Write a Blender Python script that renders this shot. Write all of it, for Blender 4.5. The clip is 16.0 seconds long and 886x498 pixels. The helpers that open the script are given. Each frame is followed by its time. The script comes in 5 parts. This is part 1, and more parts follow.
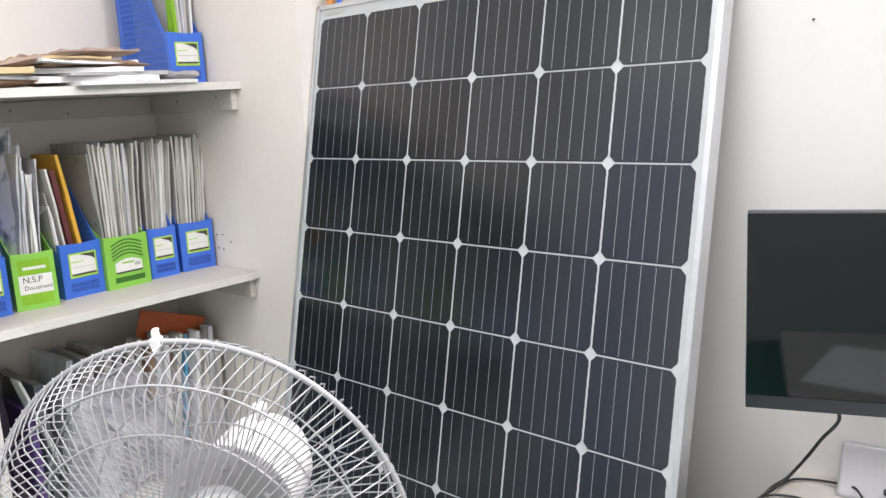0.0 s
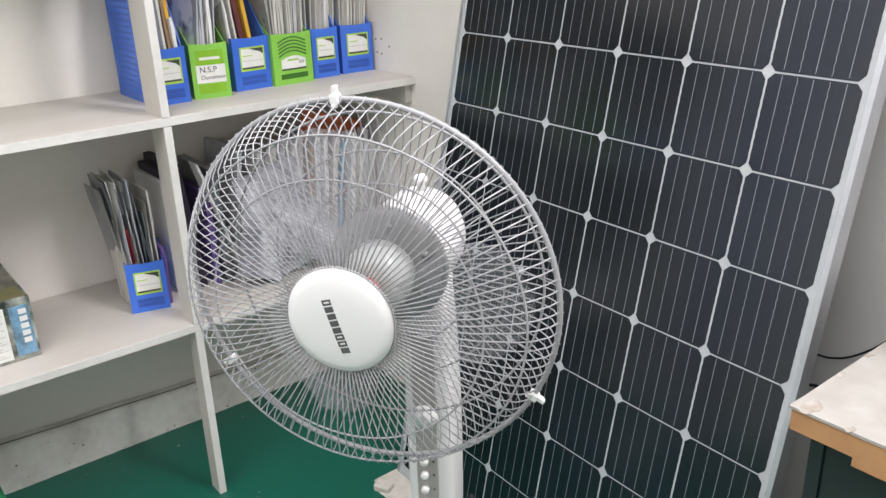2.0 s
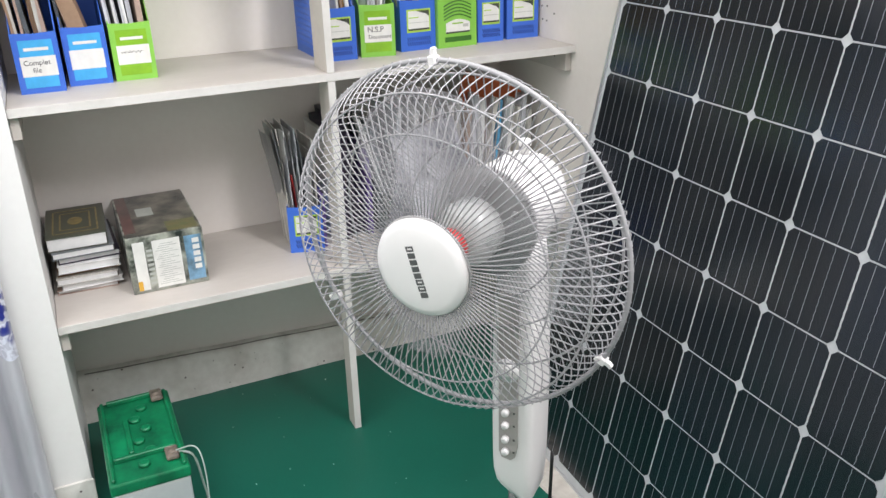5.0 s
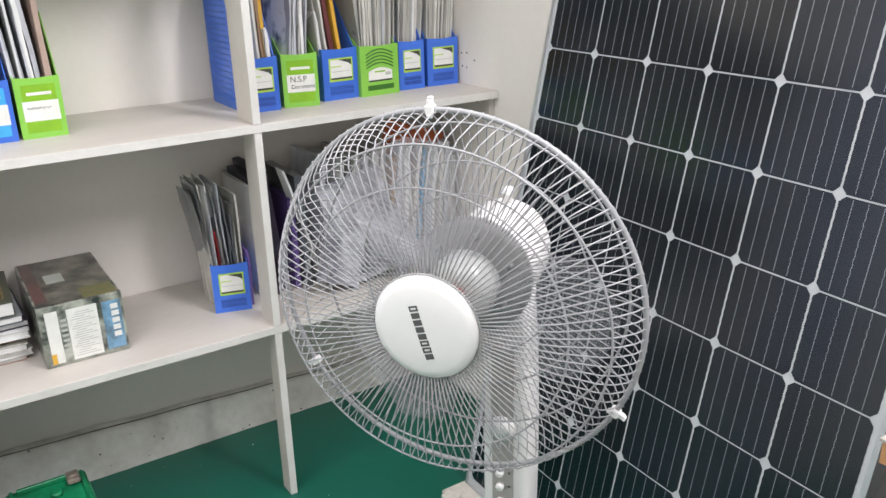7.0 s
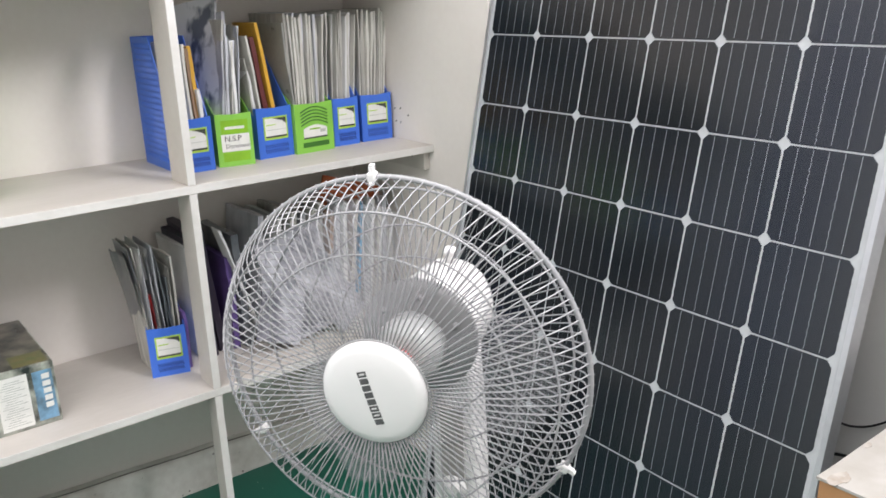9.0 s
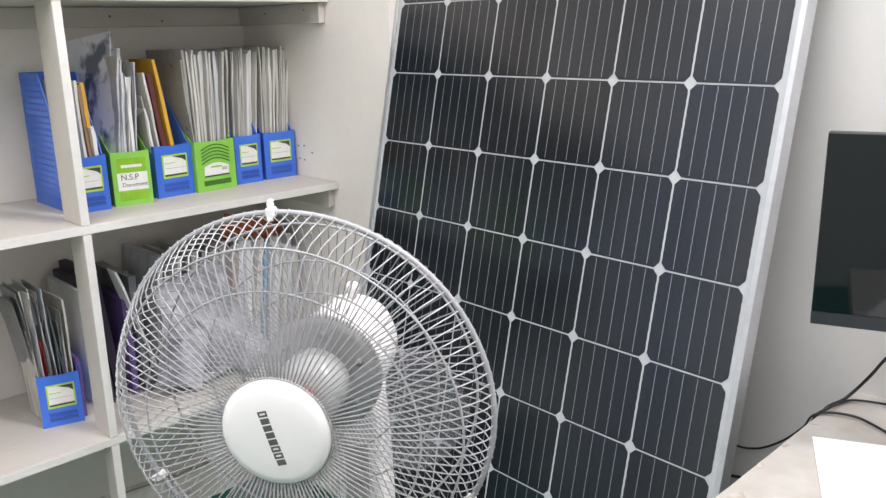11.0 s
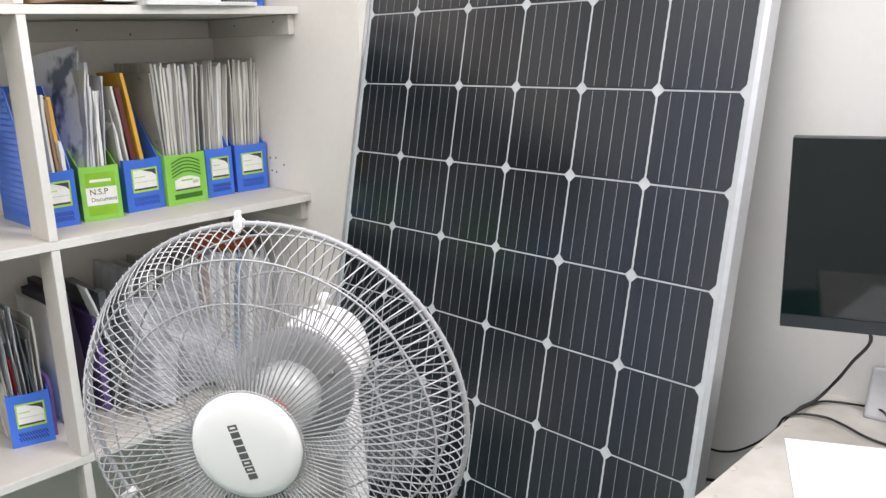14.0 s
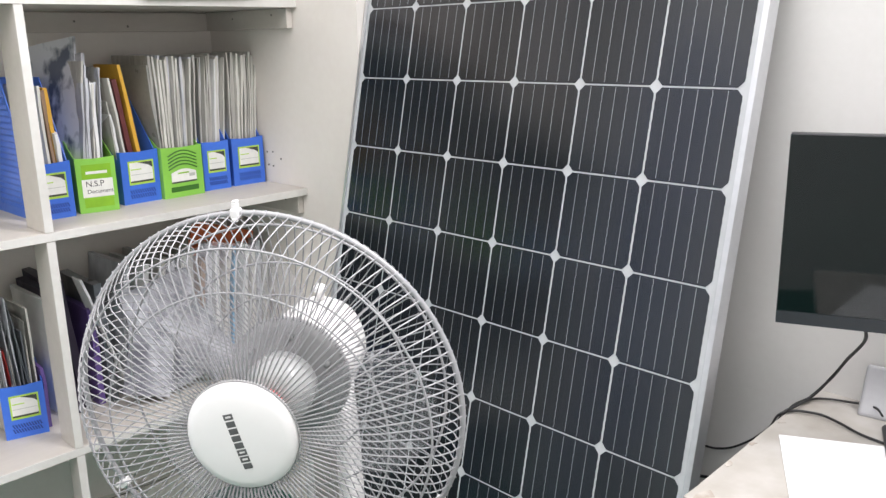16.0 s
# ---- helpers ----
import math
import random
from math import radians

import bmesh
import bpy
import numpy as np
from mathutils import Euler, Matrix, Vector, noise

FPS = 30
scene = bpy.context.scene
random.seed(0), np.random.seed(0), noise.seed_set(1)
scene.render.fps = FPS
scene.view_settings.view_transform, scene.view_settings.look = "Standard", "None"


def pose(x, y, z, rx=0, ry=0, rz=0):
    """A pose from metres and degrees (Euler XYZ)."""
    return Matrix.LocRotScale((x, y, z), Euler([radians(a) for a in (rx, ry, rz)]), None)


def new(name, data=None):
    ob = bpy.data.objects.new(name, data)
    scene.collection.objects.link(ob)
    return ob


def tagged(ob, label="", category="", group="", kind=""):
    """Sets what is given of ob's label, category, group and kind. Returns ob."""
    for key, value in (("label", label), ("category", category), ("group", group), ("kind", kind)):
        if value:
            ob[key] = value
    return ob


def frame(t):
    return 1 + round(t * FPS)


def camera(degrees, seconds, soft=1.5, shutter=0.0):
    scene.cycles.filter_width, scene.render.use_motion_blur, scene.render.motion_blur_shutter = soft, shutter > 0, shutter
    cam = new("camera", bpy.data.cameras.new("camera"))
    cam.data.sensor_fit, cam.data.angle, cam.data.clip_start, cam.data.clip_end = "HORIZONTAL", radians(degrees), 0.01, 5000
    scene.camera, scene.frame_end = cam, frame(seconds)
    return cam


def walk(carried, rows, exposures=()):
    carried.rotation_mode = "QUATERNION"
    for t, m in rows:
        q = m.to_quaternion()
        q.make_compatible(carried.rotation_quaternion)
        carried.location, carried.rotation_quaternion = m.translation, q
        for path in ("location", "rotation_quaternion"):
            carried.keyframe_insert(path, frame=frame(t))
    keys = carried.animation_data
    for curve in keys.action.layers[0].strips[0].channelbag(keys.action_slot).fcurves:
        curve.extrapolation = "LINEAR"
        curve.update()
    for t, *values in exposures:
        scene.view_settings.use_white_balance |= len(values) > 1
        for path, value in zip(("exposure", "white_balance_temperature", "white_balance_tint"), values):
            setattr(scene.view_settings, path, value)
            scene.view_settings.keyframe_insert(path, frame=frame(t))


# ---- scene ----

# ---------------- camera and its walk ----------------
cam = camera(56.1, 16.0, soft=1.4, shutter=0.28)
ROWS = [
    (0, 1.0217, -0.9643, 1.4012, 79.44, 3.15, 40.73),
    (0.5, 1.0281, -0.9695, 1.3935, 80.09, 3.02, 40.14),
    (0.7, 1.0298, -0.9753, 1.3801, 78.90, 2.82, 40.87),
    (1, 1.0283, -0.9889, 1.3705, 75.12, 1.88, 42.60),
    (1.2, 1.0311, -0.9957, 1.3577, 73.36, 1.39, 44.79),
    (1.5, 1.0317, -1.0054, 1.3591, 70.67, 1.53, 48.57),
    (2, 1.0417, -1.0110, 1.3544, 68.55, 1.73, 51.19),
    (2.5, 1.0669, -1.0099, 1.3557, 67.57, 0.47, 51.80),
    (2.8, 1.1144, -0.9714, 1.3396, 68.09, -0.71, 53.56),
    (3, 1.1407, -0.9461, 1.3621, 67.61, 0.04, 57.25),
    (3.2, 1.1632, -0.9281, 1.3498, 67.88, 0.49, 62.07),
    (3.5, 1.1827, -0.9229, 1.3516, 67.02, 2.02, 67.50),
    (3.7, 1.1766, -0.9221, 1.3419, 65.14, 2.15, 68.56),
    (6, 1.0900, -0.9893, 1.3688, 69.32, 1.91, 61.52),
    (6.5, 1.0578, -1.0047, 1.3583, 69.85, 2.37, 60.10),
    (7, 1.0402, -1.0290, 1.3544, 69.66, 1.31, 56.62),
    (7.5, 1.0361, -1.0344, 1.3519, 69.71, 0.71, 55.05),
    (8, 1.0336, -1.0299, 1.3515, 69.81, 0.38, 53.82),
    (8.5, 1.0266, -1.0300, 1.3583, 69.88, 0.96, 52.95),
    (9, 1.0399, -1.0380, 1.3743, 72.71, 1.85, 51.82),
    (9.5, 1.0462, -1.0339, 1.3715, 75.20, 1.00, 47.46),
    (10, 1.0465, -1.0348, 1.3712, 75.24, 1.05, 46.52),
    (12.5, 1.0535, -1.0318, 1.3704, 75.58, 1.29, 43.89),
    (13, 1.0568, -1.0342, 1.3699, 75.72, 1.36, 43.82),
    (13.5, 1.0538, -1.0321, 1.3691, 75.77, 1.57, 43.80),
    (14, 1.0513, -1.0290, 1.3690, 75.82, 1.70, 43.70),
    (14.5, 1.0530, -1.0256, 1.3682, 75.78, 1.88, 43.55),
    (15, 1.0565, -1.0245, 1.3674, 75.72, 1.84, 43.47),
    (15.5, 1.0584, -1.0279, 1.3674, 75.66, 1.61, 43.45),
    (16, 1.0505, -1.0307, 1.3625, 75.68, 1.11, 43.55),
]
walk(cam, [(t, pose(x, y, z, rx, ry, rz)) for t, x, y, z, rx, ry, rz in ROWS],
     exposures=[(0, 0.65), (0.6, 0.64), (1.0, 0.58), (2, 0.53), (3.4, 0.54), (7, 0.53), (9, 0.52), (10, 0.55), (12.5, 0.57), (14, 0.59), (15, 0.62), (16, 0.62)])

# ---------------- light ----------------
world = bpy.data.worlds.new("world")
scene.world = world
world.use_nodes = True
world.node_tree.nodes["Background"].inputs[0].default_value = (0.9, 0.95, 1.0, 1)
world.node_tree.nodes["Background"].inputs[1].default_value = 0.05


def area_lamp(name, m, length, width, watts):
    """A long area lamp that shines along its own -z, for the wall tube and the fill."""
    data = bpy.data.lights.new(name, "AREA")
    data.shape, data.size, data.size_y, data.energy = "RECTANGLE", length, width, watts
    data.color = (0.99, 0.962, 1.0)
    ob = new(name, data)
    ob.matrix_world = m
    return ob


area_lamp("wall_tube_lamp", pose(1.15, 0.24, 2.42, -72, 0, -2.5), 1.2, 0.05, 44)
# added soft fill, standing in for unseen light in the room
area_lamp("ceiling_fill_light", pose(0.7, -1.7, 2.66, 0, 0, 0), 2.4, 1.6, 39)


# ---------------- materials ----------------
def surface(name, a, b=None, scale=8.0, rough=0.6, metal=0.0, bump=0.0, fine=90.0, coat=0.0, stretch=(1, 1, 1), vary=0.0, spec=0.5, detail=5.0, lo=0.45, hi=0.90, haze=0.06):
    """Two colours mixed by noise at two scales, uneven gloss and fine relief."""
    m = bpy.data.materials.new(name)
    m.use_nodes = True
    nt = m.node_tree
    p = nt.nodes["Principled BSDF"]
    b = b or tuple(v * 0.86 for v in a)
    co = nt.nodes.new("ShaderNodeTexCoord")
    mp = nt.nodes.new("ShaderNodeMapping")
    mp.inputs["Scale"].default_value = stretch
    nt.links.new(co.outputs["Object"], mp.inputs["Vector"])
    big, small = nt.nodes.new("ShaderNodeTexNoise"), nt.nodes.new("ShaderNodeTexNoise")
    big.inputs["Scale"].default_value, big.inputs["Detail"].default_value = scale, detail
    small.inputs["Scale"].default_value, small.inputs["Detail"].default_value = fine, 3.0
    for n in (big, small):
        nt.links.new(mp.outputs["Vector"], n.inputs["Vector"])
    add = nt.nodes.new("ShaderNodeMath")
    add.operation = "MULTIPLY_ADD"
    add.inputs[1].default_value = 0.35
    nt.links.new(small.outputs["Fac"], add.inputs[0])
    nt.links.new(big.outputs["Fac"], add.inputs[2])
    ramp = nt.nodes.new("ShaderNodeValToRGB")
    ramp.color_ramp.elements[0].position, ramp.color_ramp.elements[1].position = lo, hi
    ramp.color_ramp.elements[0].color, ramp.color_ramp.elements[1].color = (*a, 1), (*b, 1)
    nt.links.new(add.outputs[0], ramp.inputs["Fac"])
    colour = ramp.outputs["Color"]
    if vary:
        info = nt.nodes.new("ShaderNodeObjectInfo")
        hsv = nt.nodes.new("ShaderNodeHueSaturation")
        rng = nt.nodes.new("ShaderNodeMapRange")
        rng.inputs["To Min"].default_value, rng.inputs["To Max"].default_value = 1 - vary, 1 + vary
        nt.links.new(info.outputs["Random"], rng.inputs["Value"])
        nt.links.new(rng.outputs["Result"], hsv.inputs["Value"])
        nt.links.new(colour, hsv.inputs["Color"])
        colour = hsv.outputs["Color"]
    nt.links.new(colour, p.inputs["Base Color"])
    rr = nt.nodes.new("ShaderNodeMapRange")
    rr.inputs["To Min"].default_value, rr.inputs["To Max"].default_value = max(rough - 0.09, 0.02), min(rough + 0.09, 1)
    nt.links.new(big.outputs["Fac"], rr.inputs["Value"])
    nt.links.new(rr.outputs["Result"], p.inputs["Roughness"])
    p.inputs["Metallic"].default_value = metal
    p.inputs["Coat Weight"].default_value = coat
    p.inputs["Coat Roughness"].default_value = haze
    p.inputs["Specular IOR Level"].default_value = spec
    if bump:
        bp = nt.nodes.new("ShaderNodeBump")
        bp.inputs["Strength"].default_value, bp.inputs["Distance"].default_value = 0.6, bump
        nt.links.new(add.outputs[0], bp.inputs["Height"])
        nt.links.new(bp.outputs["Normal"], p.inputs["Normal"])
    return m


def clear(name, colour, opacity, rough=0.2):
    """A thin clear or smoky plastic."""
    m = surface(name, colour, rough=rough, scale=14)
    m.node_tree.nodes["Principled BSDF"].inputs["Alpha"].default_value = opacity
    return m


WALL = surface("wall_paint", (0.83, 0.785, 0.735), (0.775, 0.725, 0.67), 3.0, 0.75, bump=0.0012, fine=60)
WALL_WHITE = surface("wall_paint_white", (0.82, 0.81, 0.79), (0.78, 0.765, 0.745), 2.5, 0.7, bump=0.0010, fine=70)
# same room paint as WALL_WHITE, darkened to offset too much light on this wall
WALL_DIMMED = surface("wall_paint_dimmed", (0.725, 0.71, 0.69), (0.67, 0.655, 0.63), 2.5, 0.7, bump=0.0012, fine=70)
PLASTER = surface("rough_plaster", (0.80, 0.78, 0.73), (0.56, 0.53, 0.48), 9.0, 0.9, bump=0.004, fine=45)
CONCRETE = surface("bare_concrete", (0.64, 0.61, 0.55), (0.44, 0.41, 0.36), 14.0, 0.92, bump=0.004, fine=70)
CEILING = surface("ceiling_paint", (0.87, 0.865, 0.85), scale=2, rough=0.85)
GREEN_FLOOR = surface("green_floor", (0.005, 0.100, 0.066), (0.008, 0.122, 0.082), 3.0, 0.42, bump=0.0004, fine=140)
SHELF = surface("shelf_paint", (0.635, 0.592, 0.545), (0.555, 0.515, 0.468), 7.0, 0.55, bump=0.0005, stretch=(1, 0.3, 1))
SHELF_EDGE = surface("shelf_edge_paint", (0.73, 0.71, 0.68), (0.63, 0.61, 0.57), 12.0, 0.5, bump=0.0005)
ALU = surface("anodised_aluminium", (0.68, 0.69, 0.71), (0.58, 0.59, 0.61), 12, 0.38, metal=0.75)
CELL = surface("silicon_cell", (0.0046, 0.0082, 0.0132), (0.0060, 0.0100, 0.0158), 5, 0.40, coat=1.0, vary=0.3, spec=0.0, haze=0.20)
CELL.node_tree.nodes["Principled BSDF"].inputs["Coat IOR"].default_value = 1.63
BACKSHEET = surface("white_backsheet", (0.54, 0.56, 0.575), scale=20, rough=0.5, coat=0.6, haze=0.24)
RIBBON = surface("solder_ribbon", (0.33, 0.34, 0.36), scale=60, rough=0.4, metal=0.45, coat=0.4, haze=0.24)
BLUE = surface("blue_plastic", (0.055, 0.17, 0.66), (0.045, 0.14, 0.60), 10, 0.38, vary=0.08)
# darker copy of the plastic: shade inside the slots, put into the colour
BLUE_SLOT_SHADE = surface("blue_slot_shade", (0.015, 0.05, 0.27), scale=10, rough=0.5)
GREEN = surface("lime_plastic", (0.26, 0.58, 0.085), (0.22, 0.52, 0.07), 10, 0.38, vary=0.05)
# the same for lime: slot shade as a darker plastic
GREEN_SLOT_SHADE = surface("lime_slot_shade", (0.04, 0.16, 0.015), scale=10, rough=0.5)
LIME_PRINT = surface("lime_print", (0.42, 0.66, 0.08), scale=30, rough=0.45)
CYAN_PRINT = surface("cyan_print", (0.06, 0.42, 0.80), scale=30, rough=0.45)
OLIVE_PRINT = surface("green_print", (0.24, 0.50, 0.02), scale=30, rough=0.45)
LABEL = surface("label_paper", (0.80, 0.80, 0.76), scale=30, rough=0.6)
LABEL_GREY = surface("label_grey_print", (0.48, 0.50, 0.46), scale=40, rough=0.6)
INK = surface("ink", (0.02, 0.02, 0.022), scale=40, rough=0.55)
DARK_PRINT = surface("dark_print", (0.05, 0.06, 0.045), scale=40, rough=0.5)
SLEEVE = surface("clear_sleeve", (0.66, 0.645, 0.595), (0.40, 0.39, 0.355), 16, 0.28, bump=0.002, fine=60, stretch=(1, 9, 0.30), vary=0.20, coat=0.4, lo=0.50, hi=0.84)
SLEEVE_COOL = surface("clear_sleeve_cool", (0.65, 0.66, 0.70), (0.34, 0.35, 0.39), 14, 0.3, bump=0.002, fine=50, stretch=(1, 8, 0.35), vary=0.18, coat=0.4, lo=0.52, hi=0.84)
SLEEVE_CLOUDY = surface("cloudy_sleeve", (0.27, 0.28, 0.26), (0.40, 0.40, 0.37), 9, 0.3, bump=0.001, coat=0.4)
SLEEVE_DARK = surface("dark_sleeve", (0.07, 0.085, 0.10), (0.20, 0.21, 0.22), 9, 0.3, bump=0.001, vary=0.2, coat=0.4)
BLOTTED = surface("blotted_sleeve", (0.74, 0.75, 0.80), (0.12, 0.14, 0.20), 9, 0.3, bump=0.002, fine=30, stretch=(1, 1, 0.7), coat=0.4, lo=0.68, hi=0.76)
PAPER = surface("paper", (0.80, 0.80, 0.79), (0.70, 0.70, 0.69), 18, 0.8, bump=0.0006, vary=0.06)
SHEET = surface("white_sheet", (0.90, 0.90, 0.90), (0.87, 0.87, 0.88), 10, 0.75)
KRAFT = surface("brown_envelope", (0.36, 0.235, 0.15), (0.25, 0.16, 0.10), 12, 0.75, bump=0.0015, vary=0.12)
PINK_PAPER = surface("pinkish_paper", (0.50, 0.37, 0.31), (0.36, 0.26, 0.21), 12, 0.75, bump=0.001)
MAROON = surface("maroon_cover", (0.13, 0.03, 0.03), scale=14, rough=0.5)
YELLOW = surface("yellow_cover", (0.72, 0.42, 0.05), (0.62, 0.34, 0.04), 14, 0.5)
ORANGE = surface("orange_folder", (0.54, 0.12, 0.035), scale=12, rough=0.5)
RED = surface("red_plastic", (0.45, 0.03, 0.03), scale=12, rough=0.4)
PURPLE = surface("purple_cover", (0.13, 0.08, 0.26), scale=12, rough=0.45)
DARK_PURPLE = surface("dark_cover", (0.028, 0.02, 0.04), scale=12, rough=0.5, vary=0.2)
SKY_BLUE = surface("sky_blue_cover", (0.12, 0.40, 0.66), scale=12, rough=0.45)
BOOK_GREEN = surface("dark_green_cover", (0.055, 0.060, 0.042), (0.085, 0.09, 0.065), 22, 0.45)
GOLD = surface("gilt_print", (0.30, 0.22, 0.07), (0.16, 0.12, 0.04), 60, 0.4)
CARTON = surface("printed_carton", (0.030, 0.036, 0.032), (0.42, 0.44, 0.37), 21, 0.28, fine=60, coat=0.5, detail=9, lo=0.50, hi=0.82)
CARTON_TOP = surface("printed_carton_top", (0.030, 0.030, 0.027), (0.26, 0.24, 0.19), 11, 0.3, fine=30, coat=0.5, detail=8, lo=0.55, hi=0.85)
FAN_WHITE = surface("white_plastic", (0.74, 0.73, 0.72), (0.71, 0.70, 0.69), 6, 0.35)
FAN_GREY = surface("grey_plastic", (0.42, 0.42, 0.42), scale=8, rough=0.45)
WIRE = surface("enamelled_wire", (0.33, 0.33, 0.335), (0.27, 0.27, 0.28), 20, 0.32)
PLATE_GREY = surface("grey_plate", (0.27, 0.27, 0.27), scale=10, rough=0.5)
BLADE = clear("smoky_blade", (0.52, 0.51, 0.54), 0.15, 0.3)
HUB_CLEAR = clear("milky_hub", (0.58, 0.59, 0.58), 0.55, 0.25)
CHROME = surface("dark_steel", (0.10, 0.115, 0.11), (0.16, 0.18, 0.17), scale=10, rough=0.3, metal=0.6)
BLACK = surface("black_plastic", (0.012, 0.013, 0.015), scale=12, rough=0.35)
BEZEL = surface("slate_bezel", (0.015, 0.019, 0.024), scale=12, rough=0.35)
SCREEN = surface("dark_screen", (0.0030, 0.0062, 0.0066), (0.0028, 0.0058, 0.0062), scale=4, rough=0.10, spec=0.36)
SCREEN.node_tree.nodes["Map Range"].inputs["To Min"].default_value, SCREEN.node_tree.nodes["Map Range"].inputs["To Max"].default_value = 0.03, 0.05
CABLE = surface("black_cable", (0.010, 0.010, 0.011), scale=20, rough=0.5)
CABLE_CLEAR = surface("pale_wire", (0.48, 0.57, 0.52), scale=20, rough=0.3)
DESK_TOP = surface("desk_laminate", (0.48, 0.462, 0.432), (0.34, 0.312, 0.272), 9, 0.5, bump=0.0006, fine=30)
DESK_EDGE = surface("fibreboard_edge", (0.50, 0.27, 0.12), (0.42, 0.21, 0.09), 18, 0.75, bump=0.001)
DESK_CHIP = surface("chipped_board", (0.48, 0.45, 0.41), (0.30, 0.25, 0.20), 40, 0.9, bump=0.002)
DESK_SIDE = surface("dark_green_panel", (0.012, 0.022, 0.020), (0.018, 0.030, 0.027), 6, 0.4)
BATTERY_GREEN = surface("green_battery_lid", (0.006, 0.25, 0.10), (0.004, 0.09, 0.04), 16, 0.35, bump=0.0008)
BATTERY_BODY = surface("translucent_battery_case", (0.55, 0.58, 0.58), (0.46, 0.50, 0.51), 9, 0.45)
LEAD = surface("corroded_lead", (0.14, 0.12, 0.10), (0.30, 0.25, 0.20), 60, 0.7, metal=0.2, bump=0.002)
STICK = surface("orange_stick", (0.60, 0.26, 0.08), scale=20, rough=0.6)
DEVICE = surface("white_device", (0.38, 0.38, 0.39), (0.31, 0.31, 0.32), 7, 0.3)
SEAM = surface("dark_seam", (0.16, 0.15, 0.13), (0.26, 0.25, 0.22), 30, 0.9)


def pit(material, scale, size, colour):
    """Adds small dark pits to a material."""
    nt = material.node_tree
    p = nt.nodes["Principled BSDF"]
    base = p.inputs["Base Color"].links[0].from_socket
    co, vor = nt.nodes.new("ShaderNodeTexCoord"), nt.nodes.new("ShaderNodeTexVoronoi")
    vor.inputs["Scale"].default_value = scale
    nt.links.new(co.outputs["Object"], vor.inputs["Vector"])
    edge, pick, both, mix = nt.nodes.new("ShaderNodeMapRange"), nt.nodes.new("ShaderNodeMapRange"), nt.nodes.new("ShaderNodeMath"), nt.nodes.new("ShaderNodeMix")
    edge.inputs["From Min"].default_value, edge.inputs["From Max"].default_value = size, size * 0.6
    pick.inputs["From Min"].default_value, pick.inputs["From Max"].default_value = 0.72, 0.80
    nt.links.new(vor.outputs["Distance"], edge.inputs["Value"])
    nt.links.new(vor.outputs["Color"], pick.inputs["Value"])
    both.operation, mix.data_type = "MULTIPLY", "RGBA"
    nt.links.new(edge.outputs["Result"], both.inputs[0])
    nt.links.new(pick.outputs["Result"], both.inputs[1])
    nt.links.new(both.outputs[0], mix.inputs["Factor"])
    nt.links.new(base, mix.inputs[6])
    mix.inputs[7].default_value = (*colour, 1)
    nt.links.new(mix.outputs[2], p.inputs["Base Color"])


pit(PLASTER, 48, 0.17, (0.09, 0.07, 0.06))


